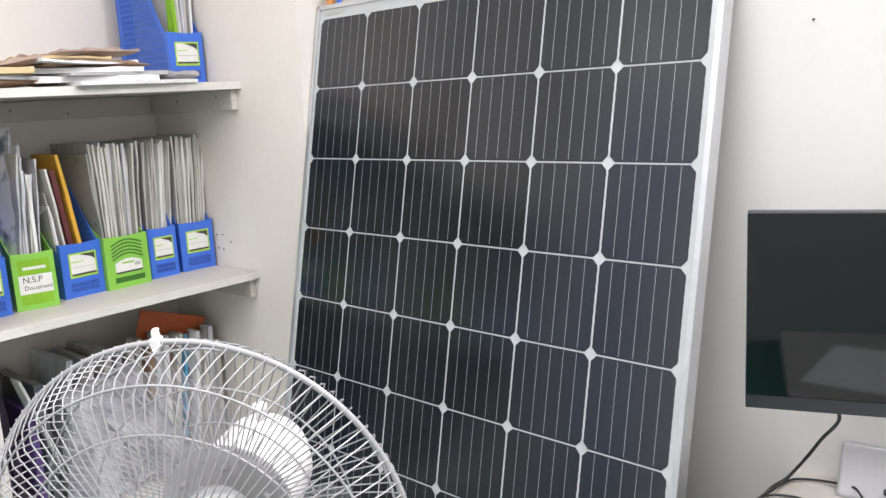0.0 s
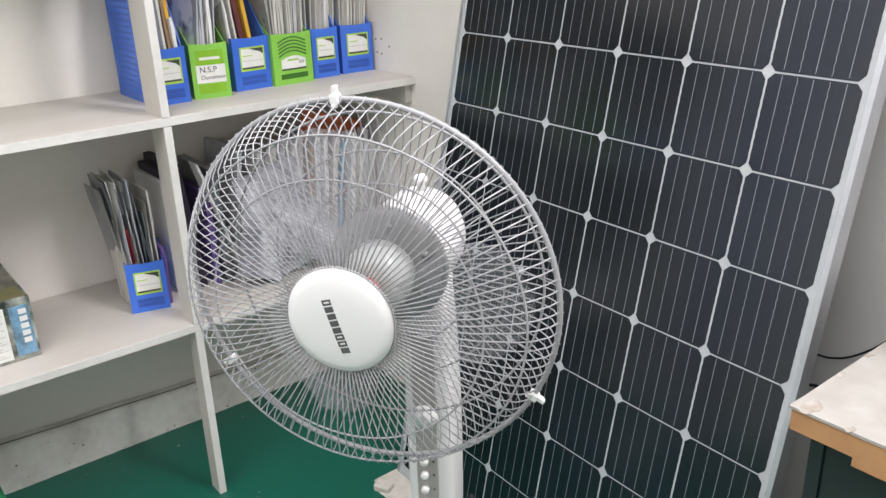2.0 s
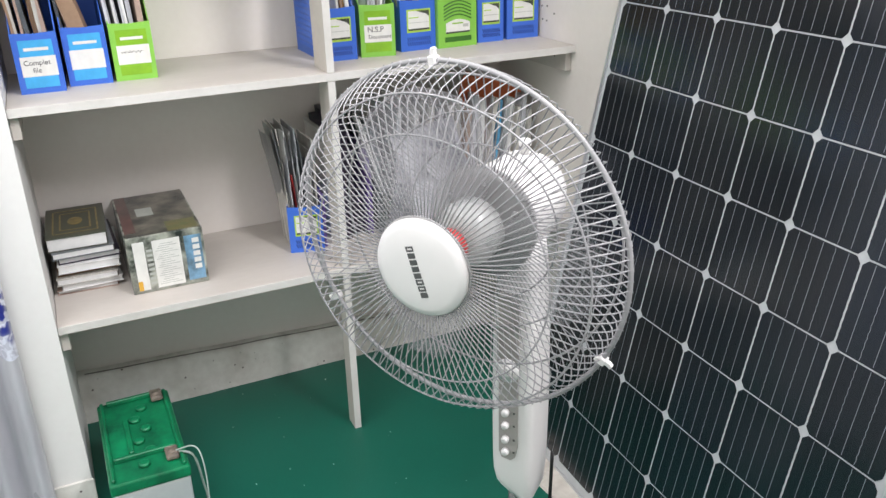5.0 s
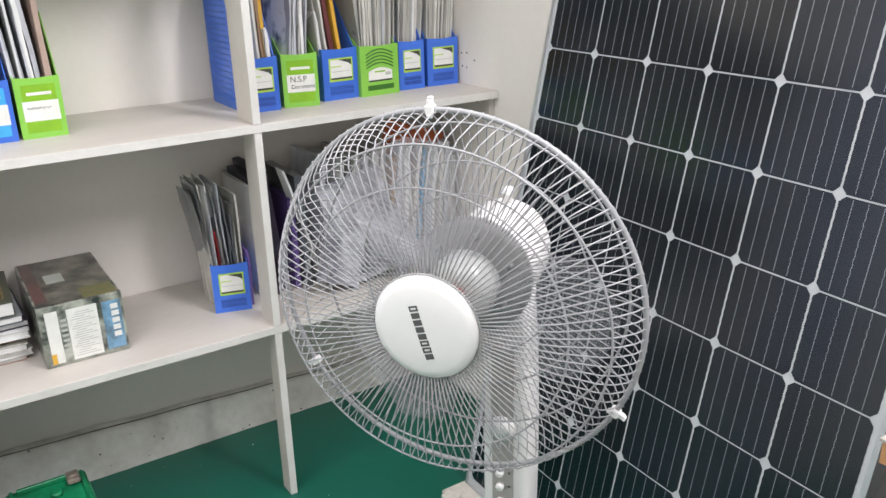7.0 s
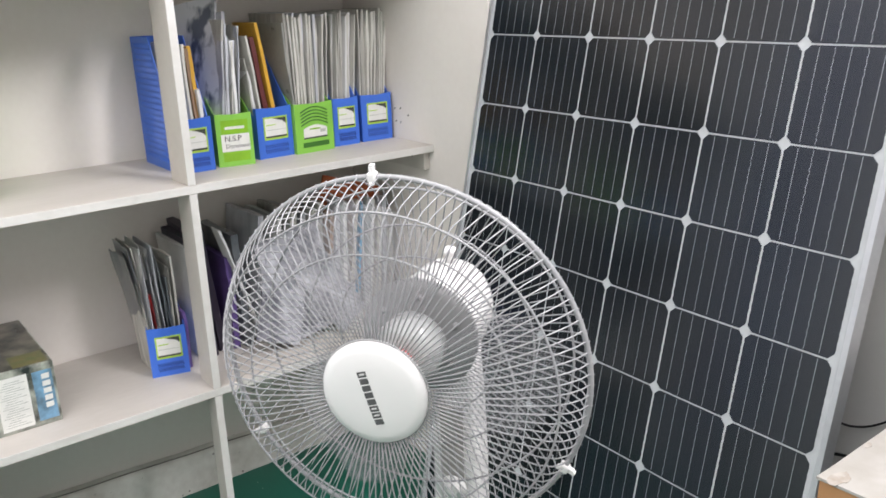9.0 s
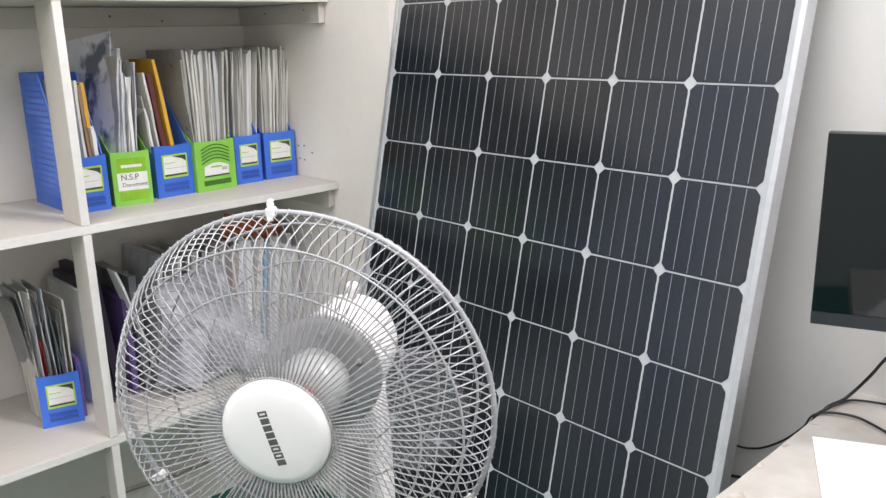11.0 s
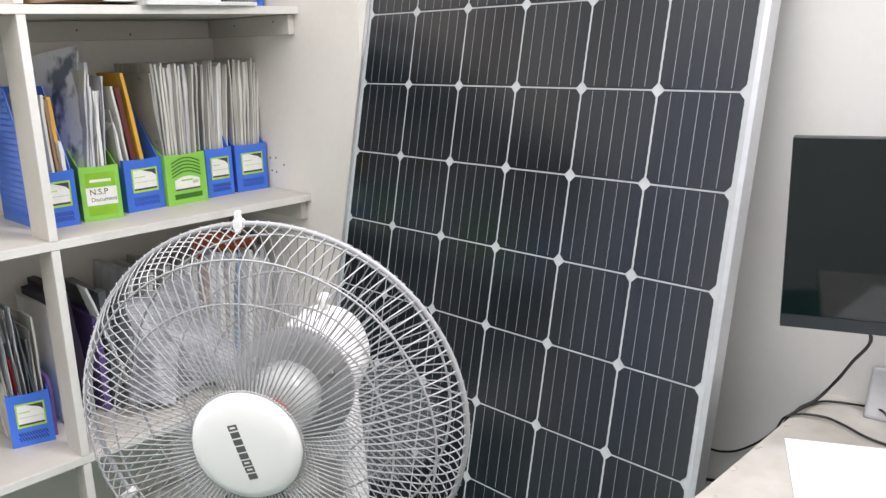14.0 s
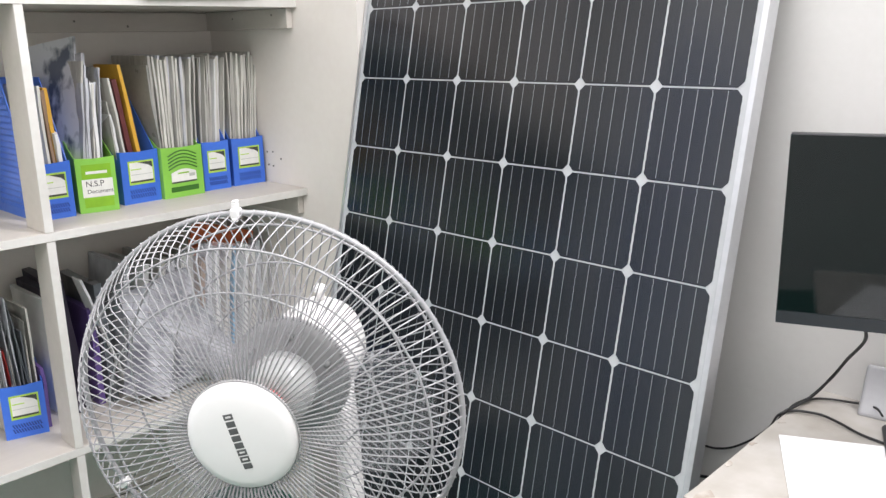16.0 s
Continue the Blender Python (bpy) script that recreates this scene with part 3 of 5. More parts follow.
def magazine_file(x, y0, w, z, style, group, d=0.222, turn=0.0, holes=False, label="", hb=0.25):
    """An open box for papers: x is its front, y0 its left side. style picks colour and print."""
    blue = style in ("blue", "cyan")
    mat, slot = (BLUE, BLUE_SLOT_SHADE) if blue else (GREEN, GREEN_SLOT_SHADE)
    text = label or {"blue": "blue plastic magazine file with lime-edged label", "cyan": "blue plastic magazine file with cyan printed band",
                     "lime": "lime green magazine file with white label", "arc": "lime green magazine file with arched slots"}[style]
    t = thing("magazine_file", pose(x, y0, z, 0, 0, turn), text, "file box", group)
    hf, th = FRONT_H, 0.0022
    bm = bmesh.new()
    a = [bm.verts.new(v) for v in ((0, 0, 0), (0, w, 0), (0, w, hf), (0, w * 0.5, hf - 0.003), (0, 0, hf))]
    bm.faces.new(a)
    r = bmesh.ops.extrude_face_region(bm, geom=bm.faces[:])
    bmesh.ops.translate(bm, verts=[v for v in r["geom"] if isinstance(v, bmesh.types.BMVert)], vec=(-th, 0, 0))
    part("front_panel", bm, mat, t)
    part("side_panel", side_plate(d, hf, hb, 0, th, holes), mat, t, "slotted side" if holes else "", m=pose(-th - 0.0002, 0.0002, 0))
    part("side_panel", side_plate(d, hf, hb, w - th - 0.0004, w - 0.0004, False), mat, t, m=pose(-th - 0.0002, 0, 0))
    part("back_panel", box(-d - th - 0.0026, -d - th - 0.0004, 0.0002, w - 0.0002, 0, hb), mat, t)
    part("bottom_panel", box(-d - th, -th - 0.0004, th + 0.0006, w - th - 0.0008, 0.0003, th), mat, t)
    f = 0.0006
    if style == "blue":
        lab = part("label", box(0.0001, f, w * 0.18, w * 0.86, 0.046, 0.104), LIME_PRINT, t, "lime-edged printed label")
        part("label_face", box(f, f + 0.0003, w * 0.22, w * 0.82, 0.051, 0.100), LABEL, lab)
        part("label_print", extrude_poly([(w * 0.44, 0.1), (w * 0.82, 0.1), (w * 0.82, 0.084), (w * 0.72, 0.0915), (w * 0.60, 0.095)], -f - 0.0006, -f - 0.0003), DARK_PRINT, lab, m=pose(0, 0, 0, 0, 0, 90))
        part("label_print", box(f + 0.0003, f + 0.0006, w * 0.22, w * 0.82, 0.0512, 0.0556), DARK_PRINT, lab)
        part("label_print", box(f + 0.0003, f + 0.0006, w * 0.24, w * 0.80, 0.070, 0.0712), LABEL_GREY, lab)
        part("label_print", box(f + 0.0003, f + 0.0006, w * 0.24, w * 0.52, 0.082, 0.0845), LIME_PRINT, lab)
        # vent slots as flat patches on the solid front, their shade painted dark
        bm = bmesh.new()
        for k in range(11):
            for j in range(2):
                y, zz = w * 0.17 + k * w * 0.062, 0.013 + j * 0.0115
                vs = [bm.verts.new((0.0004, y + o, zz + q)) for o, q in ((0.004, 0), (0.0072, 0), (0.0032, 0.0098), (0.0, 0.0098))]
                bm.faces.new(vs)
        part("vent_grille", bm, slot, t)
    elif style in ("cyan", "lime"):
        ink = CYAN_PRINT if blue else OLIVE_PRINT
        band = part("label", box(0.0001, f, w * 0.14, w * 0.88, 0.012, 0.112), ink, t, "printed paper band")
        part("label_face", box(f, f + 0.0003, w * 0.12, w * 0.90, 0.036, 0.078), LABEL, band, "white write-on field")
        part("label_print", box(f, f + 0.0003, w * 0.24, w * 0.78, 0.090, 0.0965), LABEL, band)
    else:
        # arches and hand slot are shapes on the front, coloured as shaded openings
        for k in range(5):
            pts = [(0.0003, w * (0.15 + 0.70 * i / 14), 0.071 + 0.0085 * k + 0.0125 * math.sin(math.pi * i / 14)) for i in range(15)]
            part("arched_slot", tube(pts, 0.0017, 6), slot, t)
        arch = [(w * (0.20 + 0.62 * i / 10), 0.062 + 0.009 * math.sin(math.pi * i / 10)) for i in range(11)]
        lab = part("label", extrude_poly([(w * 0.20, 0.036), *arch, (w * 0.82, 0.036)], -f, -0.0001), LABEL, t, "white arched label", m=pose(0, 0, 0, 0, 0, 90))
        part("label_print", extrude_poly([(w * 0.20, 0.036), (w * 0.20, 0.040), (w * 0.82, 0.040), (w * 0.82, 0.036)], -f - 0.0003, -f), DARK_PRINT, lab)
        part("label_print", extrude_poly([(w * 0.36, 0.059), (w * 0.36, 0.0625), (w * 0.64, 0.0625), (w * 0.64, 0.059)], -f - 0.0003, -f), OLIVE_PRINT, lab)
        part("label_print", extrude_poly([(w * 0.64, 0.050), (w * 0.64, 0.058), (w * 0.78, 0.058), (w * 0.78, 0.050)], -f - 0.0003, -f), LABEL_GREY, lab)
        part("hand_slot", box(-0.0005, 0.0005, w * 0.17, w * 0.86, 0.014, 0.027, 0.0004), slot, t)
    return t


def sheaf(x, y, z, th, d, h, lean, bow, pitch, material, label, category="folder", name="document_folder", group="", seed=0, turn=0.0):
    """A standing folder or book: x is its front edge, leaning sideways by lean and back by pitch, bowed along its height."""
    bm = bmesh.new()
    nz, nx = 7, 4
    rows = []
    for s in (0, 1):
        sheet = []
        for i in range(nz + 1):
            f = i / nz
            line = []
            for k in range(nx + 1):
                g = k / nx
                wob = 0.0030 * noise.noise((seed * 7.1 + f * 3.4, g * 2.0 + seed, s * 0.4))
                yy = (s - 0.5) * th * (1 - 0.25 * abs(2 * g - 1) ** 3) + bow * math.sin(f * math.pi) * (0.4 + 0.6 * g) + wob * f * 2
                line.append(bm.verts.new((-g * d - 0.004 * f * noise.noise((seed, f * 3, 1)), yy, f * h + 0.003 * noise.noise((seed + g, 2, s)) * f)))
            sheet.append(line)
        rows.append(sheet)
    for s, sheet in enumerate(rows):
        for i in range(nz):
            for k in range(nx):
                q = (sheet[i][k], sheet[i][k + 1], sheet[i + 1][k + 1], sheet[i + 1][k])
                bm.faces.new(q if s else q[::-1])
    a, b = rows
    for i in range(nz):
        for k in (0, nx):
            bm.faces.new((a[i][k], b[i][k], b[i + 1][k], a[i + 1][k]))
    for i in (0, nz):
        for k in range(nx):
            bm.faces.new((a[i][k], a[i][k + 1], b[i][k + 1], b[i][k]))
    return solid(name, bm, material, label, category, pose(x, y, z, lean, pitch, turn), group, smooth=False)


def fill(x, y0, w, z, count, h, materials, label, group, lean=0.0, spread=0.6, d=0.19, first=0, tall=0.02, thin=1.0, fan_out=0.0):
    """Folders side by side in a file box."""
    rnd = random.Random(first + count)
    gap = (w - 0.012) / count
    for k in range(count):
        yy = y0 + 0.006 + gap * (k + 0.5)
        sheaf(x - 0.006 - rnd.random() * 0.020, yy, z + 0.0045, gap * thin * (0.62 + 0.80 * rnd.random()), d, h + rnd.uniform(-tall, tall), lean + fan_out * k / (count - 1) + rnd.uniform(-spread, spread), rnd.uniform(-0.0035, 0.0035),
              rnd.uniform(-0.8, 0.4), materials[k % len(materials)], label, group=group, seed=first + k)


MID, LOW, HIGH = 0.981, 0.487, 1.460
GM, GT, GF = "file boxes on the middle shelf", "file boxes on the left of the middle shelf", "folders in file boxes"
CLEAR_TXT = "clear plastic document sleeve stuffed with papers"
magazine_file(-0.850, -0.350, 0.088, MID, "blue", GM, holes=True, hb=0.31)
bx2 = magazine_file(-0.860, -0.248, 0.088, MID, "lime", GM, turn=-11, hb=0.165)
magazine_file(-0.876, -0.133, 0.100, MID, "blue", GM, turn=3)
magazine_file(-0.868, -0.031, 0.115, MID, "arc", GM, turn=3, hb=0.19)
magazine_file(-0.892, 0.096, 0.079, MID, "blue", GM, d=0.214)
magazine_file(-0.896, 0.188, 0.098, MID, "blue", GM, d=0.214, turn=-1)
words("N.S.P", 0.019, INK, bx2, pose(0.0010, 0.018, 0.061, 90, 0, 90))
words("Document", 0.0135, INK, bx2, pose(0.0010, 0.020, 0.045, 90, 0, 90))
fill(-0.880, -0.024, 0.108, MID, 17, 0.338, [SLEEVE, SLEEVE, SLEEVE, SLEEVE_COOL], CLEAR_TXT, GF, lean=1.2, first=10, tall=0.009, thin=1.12, fan_out=-4.5)
fill(-0.900, 0.096, 0.079, MID, 12, 0.340, [SLEEVE, PAPER, SLEEVE], CLEAR_TXT, GF, lean=-3.0, first=30, tall=0.009, thin=1.12, fan_out=-1.3)
fill(-0.905, 0.188, 0.098, MID, 15, 0.343, [SLEEVE], CLEAR_TXT, GF, lean=-2.6, first=50, tall=0.006, thin=1.12, fan_out=-2.2)
fill(-0.868, -0.236, 0.066, MID, 9, 0.312, [SLEEVE_COOL, SLEEVE, SLEEVE_COOL], CLEAR_TXT, GF, lean=-4.5, first=70, spread=1.8, tall=0.03)
sheaf(-0.866, -0.222, MID + 0.006, 0.010, 0.21, 0.360, -8.0, 0.004, -5, SLEEVE_COOL, "tall clear plastic document sleeve leaning in a file box", group=GF, seed=91, turn=9)
sheaf(-0.866, -0.228, MID + 0.006, 0.008, 0.23, 0.402, -8.5, 0.003, -8, BLOTTED, "clear sleeve with a dark picture leaning in a file box", group=GF, seed=92, turn=14)
sheaf(-0.864, -0.196, MID + 0.006, 0.010, 0.20, 0.290, -4.0, 0.006, -3, PAPER, "white papers in a clear sleeve in a file box", group=GF, seed=90, turn=4)
sheaf(-0.888, -0.100, MID + 0.005, 0.005, 0.10, 0.300, 6.5, 0.0, 0, SLEEVE, CLEAR_TXT, group=GF, seed=191)
sheaf(-0.877, -0.014, MID + 0.005, 0.005, 0.20, 0.325, 5.0, 0.0, 0, SLEEVE_CLOUDY, "cloudy grey document sleeve in a file box", group=GF, seed=192)
sheaf(-0.891, -0.083, MID + 0.005, 0.015, 0.19, 0.296, 7.0, 0.0, 0, MAROON, "maroon hardcover book leaning in a file box", "book", "book", seed=93)
sheaf(-0.888, -0.063, MID + 0.005, 0.012, 0.13, 0.330, 7.0, 0.0, 0, YELLOW, "yellow hardcover book leaning in a file box", "book", "book", seed=94)
sheaf(-0.888, -0.116, MID + 0.005, 0.008, 0.18, 0.215, 6.0, 0.0, 0, PAPER, "white booklet leaning in a file box", "booklet", "booklet", seed=95)
sheaf(-0.891, -0.124, MID + 0.005, 0.006, 0.18, 0.245, 4.0, 0.0, 0, SLEEVE, CLEAR_TXT, group=GF, seed=96)
sheaf(-0.863, -0.274, MID + 0.005, 0.010, 0.19, 0.285, 3.5, 0.0, 0, YELLOW, "brown and yellow edged book in a file box", "book", "book", seed=98)
sheaf(-0.861, -0.285, MID + 0.005, 0.009, 0.19, 0.280, 3.0, 0.0, 0, KRAFT, "brown card folder in a file box", group=GF, seed=99)
sheaf(-0.861, -0.297, MID + 0.005, 0.008, 0.19, 0.290, 2.0, 0.0, 0, SLEEVE, CLEAR_TXT, group=GF, seed=100)
sheaf(-0.858, -0.271, MID + 0.005, 0.010, 0.05, 0.185, 4.0, 0.004, 2, PAPER, "crumpled white paper in a file box", "paper", "crumpled_paper", seed=101)

# left part of the middle shelf
c1 = magazine_file(-0.850, -1.024, 0.090, MID, "cyan", GT, turn=-2)
magazine_file(-0.885, -0.925, 0.090, MID, "cyan", GT, turn=-1)
c3 = magazine_file(-0.888, -0.827, 0.090, MID, "lime", GT, turn=-1)
words("Complet", 0.015, INK, c1, pose(0.0011, 0.016, 0.060, 90, 0, 90))
words("file", 0.015, INK, c1, pose(0.0011, 0.032, 0.044, 90, 0, 90))
for k, (ya, yb) in enumerate(((0.018, 0.030), (0.032, 0.046), (0.048, 0.066))):
    part("scribble", tube([(0.0011, ya + (yb - ya) * i / 6, 0.063 + 0.003 * math.sin(i * 2.3 + k)) for i in range(7)], 0.0006, 4), INK, c3)
fill(-0.86, -1.024, 0.090, MID, 7, 0.270, [KRAFT, SLEEVE, PINK_PAPER, SLEEVE_DARK], "worn card folder in a file box", GF, lean=3, first=110, spread=2.0, tall=0.03)
sheaf(-0.895, -0.868, MID + 0.005, 0.045, 0.14, 0.33, 13.0, 0.012, -3, KRAFT, "rolled brown envelope in a file box", "envelope", "brown_envelope", seed=118)
fill(-0.895, -0.925, 0.045, MID, 5, 0.310, [SLEEVE_COOL, SLEEVE_DARK, SLEEVE], CLEAR_TXT, GF, lean=4, first=120, spread=2.0, tall=0.03)
fill(-0.898, -0.827, 0.070, MID, 7, 0.335, [SLEEVE_COOL, SLEEVE_COOL, PAPER], CLEAR_TXT, GF, lean=4, first=130, spread=1.5, tall=0.03)
sheaf(-0.900, -0.752, MID + 0.005, 0.016, 0.18, 0.30, 1.0, 0.0, 0, PINK_PAPER, "pinkish brown card folder in a file box", group=GF, seed=140)

# low shelf
magazine_file(-0.877, -0.474, 0.090, LOW, "blue", "file boxes on the low shelf", turn=-16, d=0.15, hb=0.135)
fill(-0.868, -0.468, 0.056, LOW, 14, 0.275, [SLEEVE, PAPER, SLEEVE_DARK, SLEEVE_COOL, SLEEVE_DARK], CLEAR_TXT, GF, lean=3.5, first=150, spread=4.5, d=0.12, tall=0.065, thin=0.5)
fill(-0.875, -0.420, 0.040, LOW, 6, 0.275, [SLEEVE_DARK, SLEEVE_DARK, SLEEVE], "dark plastic document sleeve in a file box", GF, lean=3, first=160, spread=4.0, d=0.13, tall=0.05, thin=0.6)
sheaf(-0.892, -0.428, LOW + 0.005, 0.006, 0.03, 0.205, 6, 0.0, 2, RED, "red plastic strip among the papers", "file clip", "red_strip", seed=170)
sheaf(-0.875, -0.376, LOW, 0.010, 0.19, 0.150, 0.0, 0.0, 0, PURPLE, "purple folder standing on the shelf", group="", seed=171)
LB = "books and folders on the low shelf"
for k, (y, th, h, d, lean, mat, txt) in enumerate((
    (-0.330, 0.010, 0.300, 0.20, 2, PAPER, "white paper folder standing on the shelf"), (-0.305, 0.030, 0.315, 0.20, 3, DARK_PURPLE, "dark purple box file standing on the shelf"),
    (-0.270, 0.026, 0.330, 0.20, 5, DARK_PURPLE, "dark purple box file standing on the shelf"), (-0.235, 0.020, 0.250, 0.18, 0, PURPLE, "purple folder standing on the shelf"),
    (-0.205, 0.024, 0.31, 0.20, 2, SLEEVE_DARK, "dark plastic folder standing on the shelf"), (-0.165, 0.020, 0.34, 0.20, -6, SLEEVE_COOL, CLEAR_TXT),
    (-0.130, 0.020, 0.33, 0.20, -9, PAPER, "sheaf of white papers leaning on the shelf"), (-0.090, 0.024, 0.34, 0.20, -8, SLEEVE, CLEAR_TXT),
    (-0.045, 0.020, 0.325, 0.20, -7, SLEEVE_COOL, CLEAR_TXT), (0.000, 0.022, 0.33, 0.20, -4, SLEEVE, CLEAR_TXT),
    (0.045, 0.016, 0.315, 0.20, -5, KRAFT, "brown card folder leaning on the shelf"), (0.150, 0.008, 0.325, 0.21, -6, SKY_BLUE, "sky blue folder leaning on the shelf"),
    (0.115, 0.014, 0.335, 0.20, -8, SLEEVE, CLEAR_TXT), (0.178, 0.012, 0.33, 0.20, -5, PAPER, "sheaf of white papers leaning on the shelf"),
    (0.020, 0.020, 0.345, 0.20, -5, SLEEVE, CLEAR_TXT), (0.070, 0.022, 0.350, 0.20, -5, SLEEVE_COOL, CLEAR_TXT), (0.094, 0.018, 0.335, 0.20, -4, PAPER, "sheaf of white papers leaning on the shelf"), (0.132, 0.016, 0.330, 0.20, -5, SLEEVE_COOL, CLEAR_TXT),
    (0.215, 0.016, 0.300, 0.20, -4, SLEEVE, CLEAR_TXT), (0.255, 0.018, 0.290, 0.20, -2, SLEEVE, CLEAR_TXT),
    (0.200, 0.014, 0.32, 0.20, -4, SLEEVE, CLEAR_TXT), (0.235, 0.016, 0.33, 0.20, -3, SLEEVE_COOL, CLEAR_TXT))):
    sheaf(-0.905 + 0.012 * math.sin(k * 2.1), y, LOW + 0.0005 + abs(math.sin(radians(lean))) * th / 2, th, 0.045 if y > -0.01 else d, h, lean, 0.0, 0, mat, txt, group=LB, seed=180 + k)


solid("orange_folder", box(-0.003, 0.003, -0.098, 0.098, -0.178, 0.178, 0.001), ORANGE, "orange card folder leaning at the back of the shelf", "folder", pose(-0.955, 0.126, 0.695, -18.7, -2, 0))
sheaf(-0.880, -0.165, LOW + 0.002, 0.006, 0.05, 0.345, 16, 0.003, 0, PAPER, "folded white paper leaning on the shelf", "paper", "folded_paper", seed=240)


def flat_book(name, x0, x1, y0, y1, z0, z1, cover, label, turn=0.0):
    """A lying book: two boards, a spine and a block of pages."""
    cx, cy = (x0 + x1) / 2, (y0 + y1) / 2
    t = thing(name, pose(cx, cy, z0, 0, 0, turn), label, "book", "books piled on the low shelf")
    a, b, h = (x1 - x0) / 2, (y1 - y0) / 2, z1 - z0
    part("cover", box(-a, a, -b, b, h - 0.0025, h, 0.0006), cover, t)
    part("cover", box(-a, a, -b, b, 0, 0.0025, 0.0006), cover, t)
    part("spine", box(-a - 0.0022, -a - 0.0002, -b, b, 0, h, 0.0005), cover, t)
    part("page_block", box(-a + 0.0005, a - 0.003, -b + 0.003, b - 0.003, 0.0027, h - 0.0027), PAPER, t, "cream page block")
    return t


z = LOW
rnd = random.Random(4)
for k, (h, mat, txt) in enumerate(((0.012, PINK_PAPER, "thin reddish paperback lying in a pile"), (0.016, PAPER, "white paperback lying in a pile"), (0.018, SLEEVE, "pale paperback lying in a pile"), (0.014, KRAFT, "brown paperback lying in a pile"),
                                   (0.020, PAPER, "pale thick paperback lying in a pile"), (0.016, DARK_PURPLE, "dark hardcover book lying in a pile"), (0.018, SLEEVE_DARK, "dark notebook lying in a pile"))):
    dx, dy = rnd.uniform(-0.01, 0.012), rnd.uniform(-0.008, 0.008)
    flat_book("book", -1.105 + dx, -0.885 + dx + rnd.uniform(-0.01, 0.01), -1.035 + dy, -0.895 + dy, z, z + h, mat, txt, rnd.uniform(-3, 3))
    z += h + 0.0003
top_book = flat_book("ornate_book", -1.095, -0.878, -1.043, -0.908, z, z + 0.034, BOOK_GREEN, "dark green hardcover with gilt ornament on a book pile", -2)
for a, b in ((0.082, 0.050), (0.060, 0.034)):
    ring = bmesh.new()
    for s in (-1, 1):
        box(s * a - 0.002, s * a + 0.002, -b, b, 0.0341, 0.0345, bm=ring)
        box(-a, a, s * b - 0.002, s * b + 0.002, 0.0341, 0.0345, bm=ring)
    part("gilt_border", ring, GOLD, top_book, "gilt border")
part("gilt_medallion", lathe([(0.0, 0.0341), (0.022, 0.0341), (0.020, 0.0346), (0.0, 0.0346)][1:3], 16, None, (1.3, 0.8)), GOLD, top_book, "gilt medallion")

# the printed carton
carton = thing("carton", pose(-0.808, -0.879, LOW), "dark printed product carton with white stickers on the low shelf", "box")
CW, CD, CHH = 0.178, 0.315, 0.145
part("body", box(-CD, 0, 0, CW, 0, CHH, 0.0025, 2), CARTON, carton)
part("top_print", box(-CD + 0.004, -0.004, 0.004, CW - 0.004, CHH + 0.0002, CHH + 0.0006), CARTON_TOP, carton)
part("red_stripe", box(-CD + 0.004, -0.03, 0.004, 0.030, CHH + 0.0007, CHH + 0.001), surface("dull_red_print", (0.15, 0.055, 0.050), (0.08, 0.05, 0.045), 20, 0.35, coat=0.4), carton, "dull red stripe")
part("green_print", box(-0.075, -0.006, 0.10, 0.170, CHH + 0.0007, CHH + 0.001), surface("leafy_print", (0.10, 0.13, 0.035), (0.20, 0.16, 0.07), 40, 0.35, coat=0.4), carton)
part("grey_print", box(-0.20, -0.14, 0.045, 0.085, CHH + 0.0007, CHH + 0.001), LABEL_GREY, carton)
part("sticker", box(0.0003, 0.0007, 0.014, 0.040, 0.008, 0.132), LABEL, carton, "white sticker")
part("sticker", box(0.0003, 0.0007, 0.058, 0.122, 0.008, 0.130), LABEL, carton, "white printed sticker")
part("sticker", box(0.0008, 0.0011, 0.014, 0.024, 0.008, 0.032), YELLOW, carton, "yellow corner of a sticker")
bars = bmesh.new()
for k in range(20):
    box(0.0008, 0.0011, 0.064 + 0.004 * (k % 4), 0.116 - 0.010 * (k % 3), 0.016 + k * 0.0054, 0.0174 + k * 0.0054, bm=bars)
tagged(part("fine_print", bars, LABEL_GREY, carton), kind="stuff")
part("side_print", box(0.0003, 0.0007, 0.132, 0.172, 0.012, 0.128), surface("blue_print", (0.22, 0.44, 0.66), (0.08, 0.14, 0.18), 25, 0.35, coat=0.4), carton, "blue printed field")
bars = bmesh.new()
for k in range(5):
    box(0.0008, 0.0011, 0.150, 0.166, 0.040 + k * 0.017, 0.052 + k * 0.017, bm=bars)
tagged(part("printed_mark", bars, LABEL, carton), kind="stuff")
bars = bmesh.new()
for k in range(8):
    box(0.0003, 0.0006, 0.043, 0.056, 0.020 + k * 0.012, 0.026 + k * 0.012, bm=bars)
tagged(part("fine_print", bars, LABEL_GREY, carton), kind="stuff")

# top shelf
magazine_file(-0.850, 0.188, 0.098, HIGH, "blue", "", holes=True, hb=0.30, label="blue slotted magazine file on the top shelf")
fill(-0.86, 0.215, 0.068, HIGH, 5, 0.27, [SLEEVE, PAPER, SLEEVE_COOL], CLEAR_TXT, GF, lean=-1, first=210, spread=1.5, tall=0.02)
sheaf(-0.862, 0.222, HIGH + 0.005, 0.010, 0.03, 0.25, 0, 0.0, 0, OLIVE_PRINT, "green card strip in the file box", "card", "green_card", seed=220)


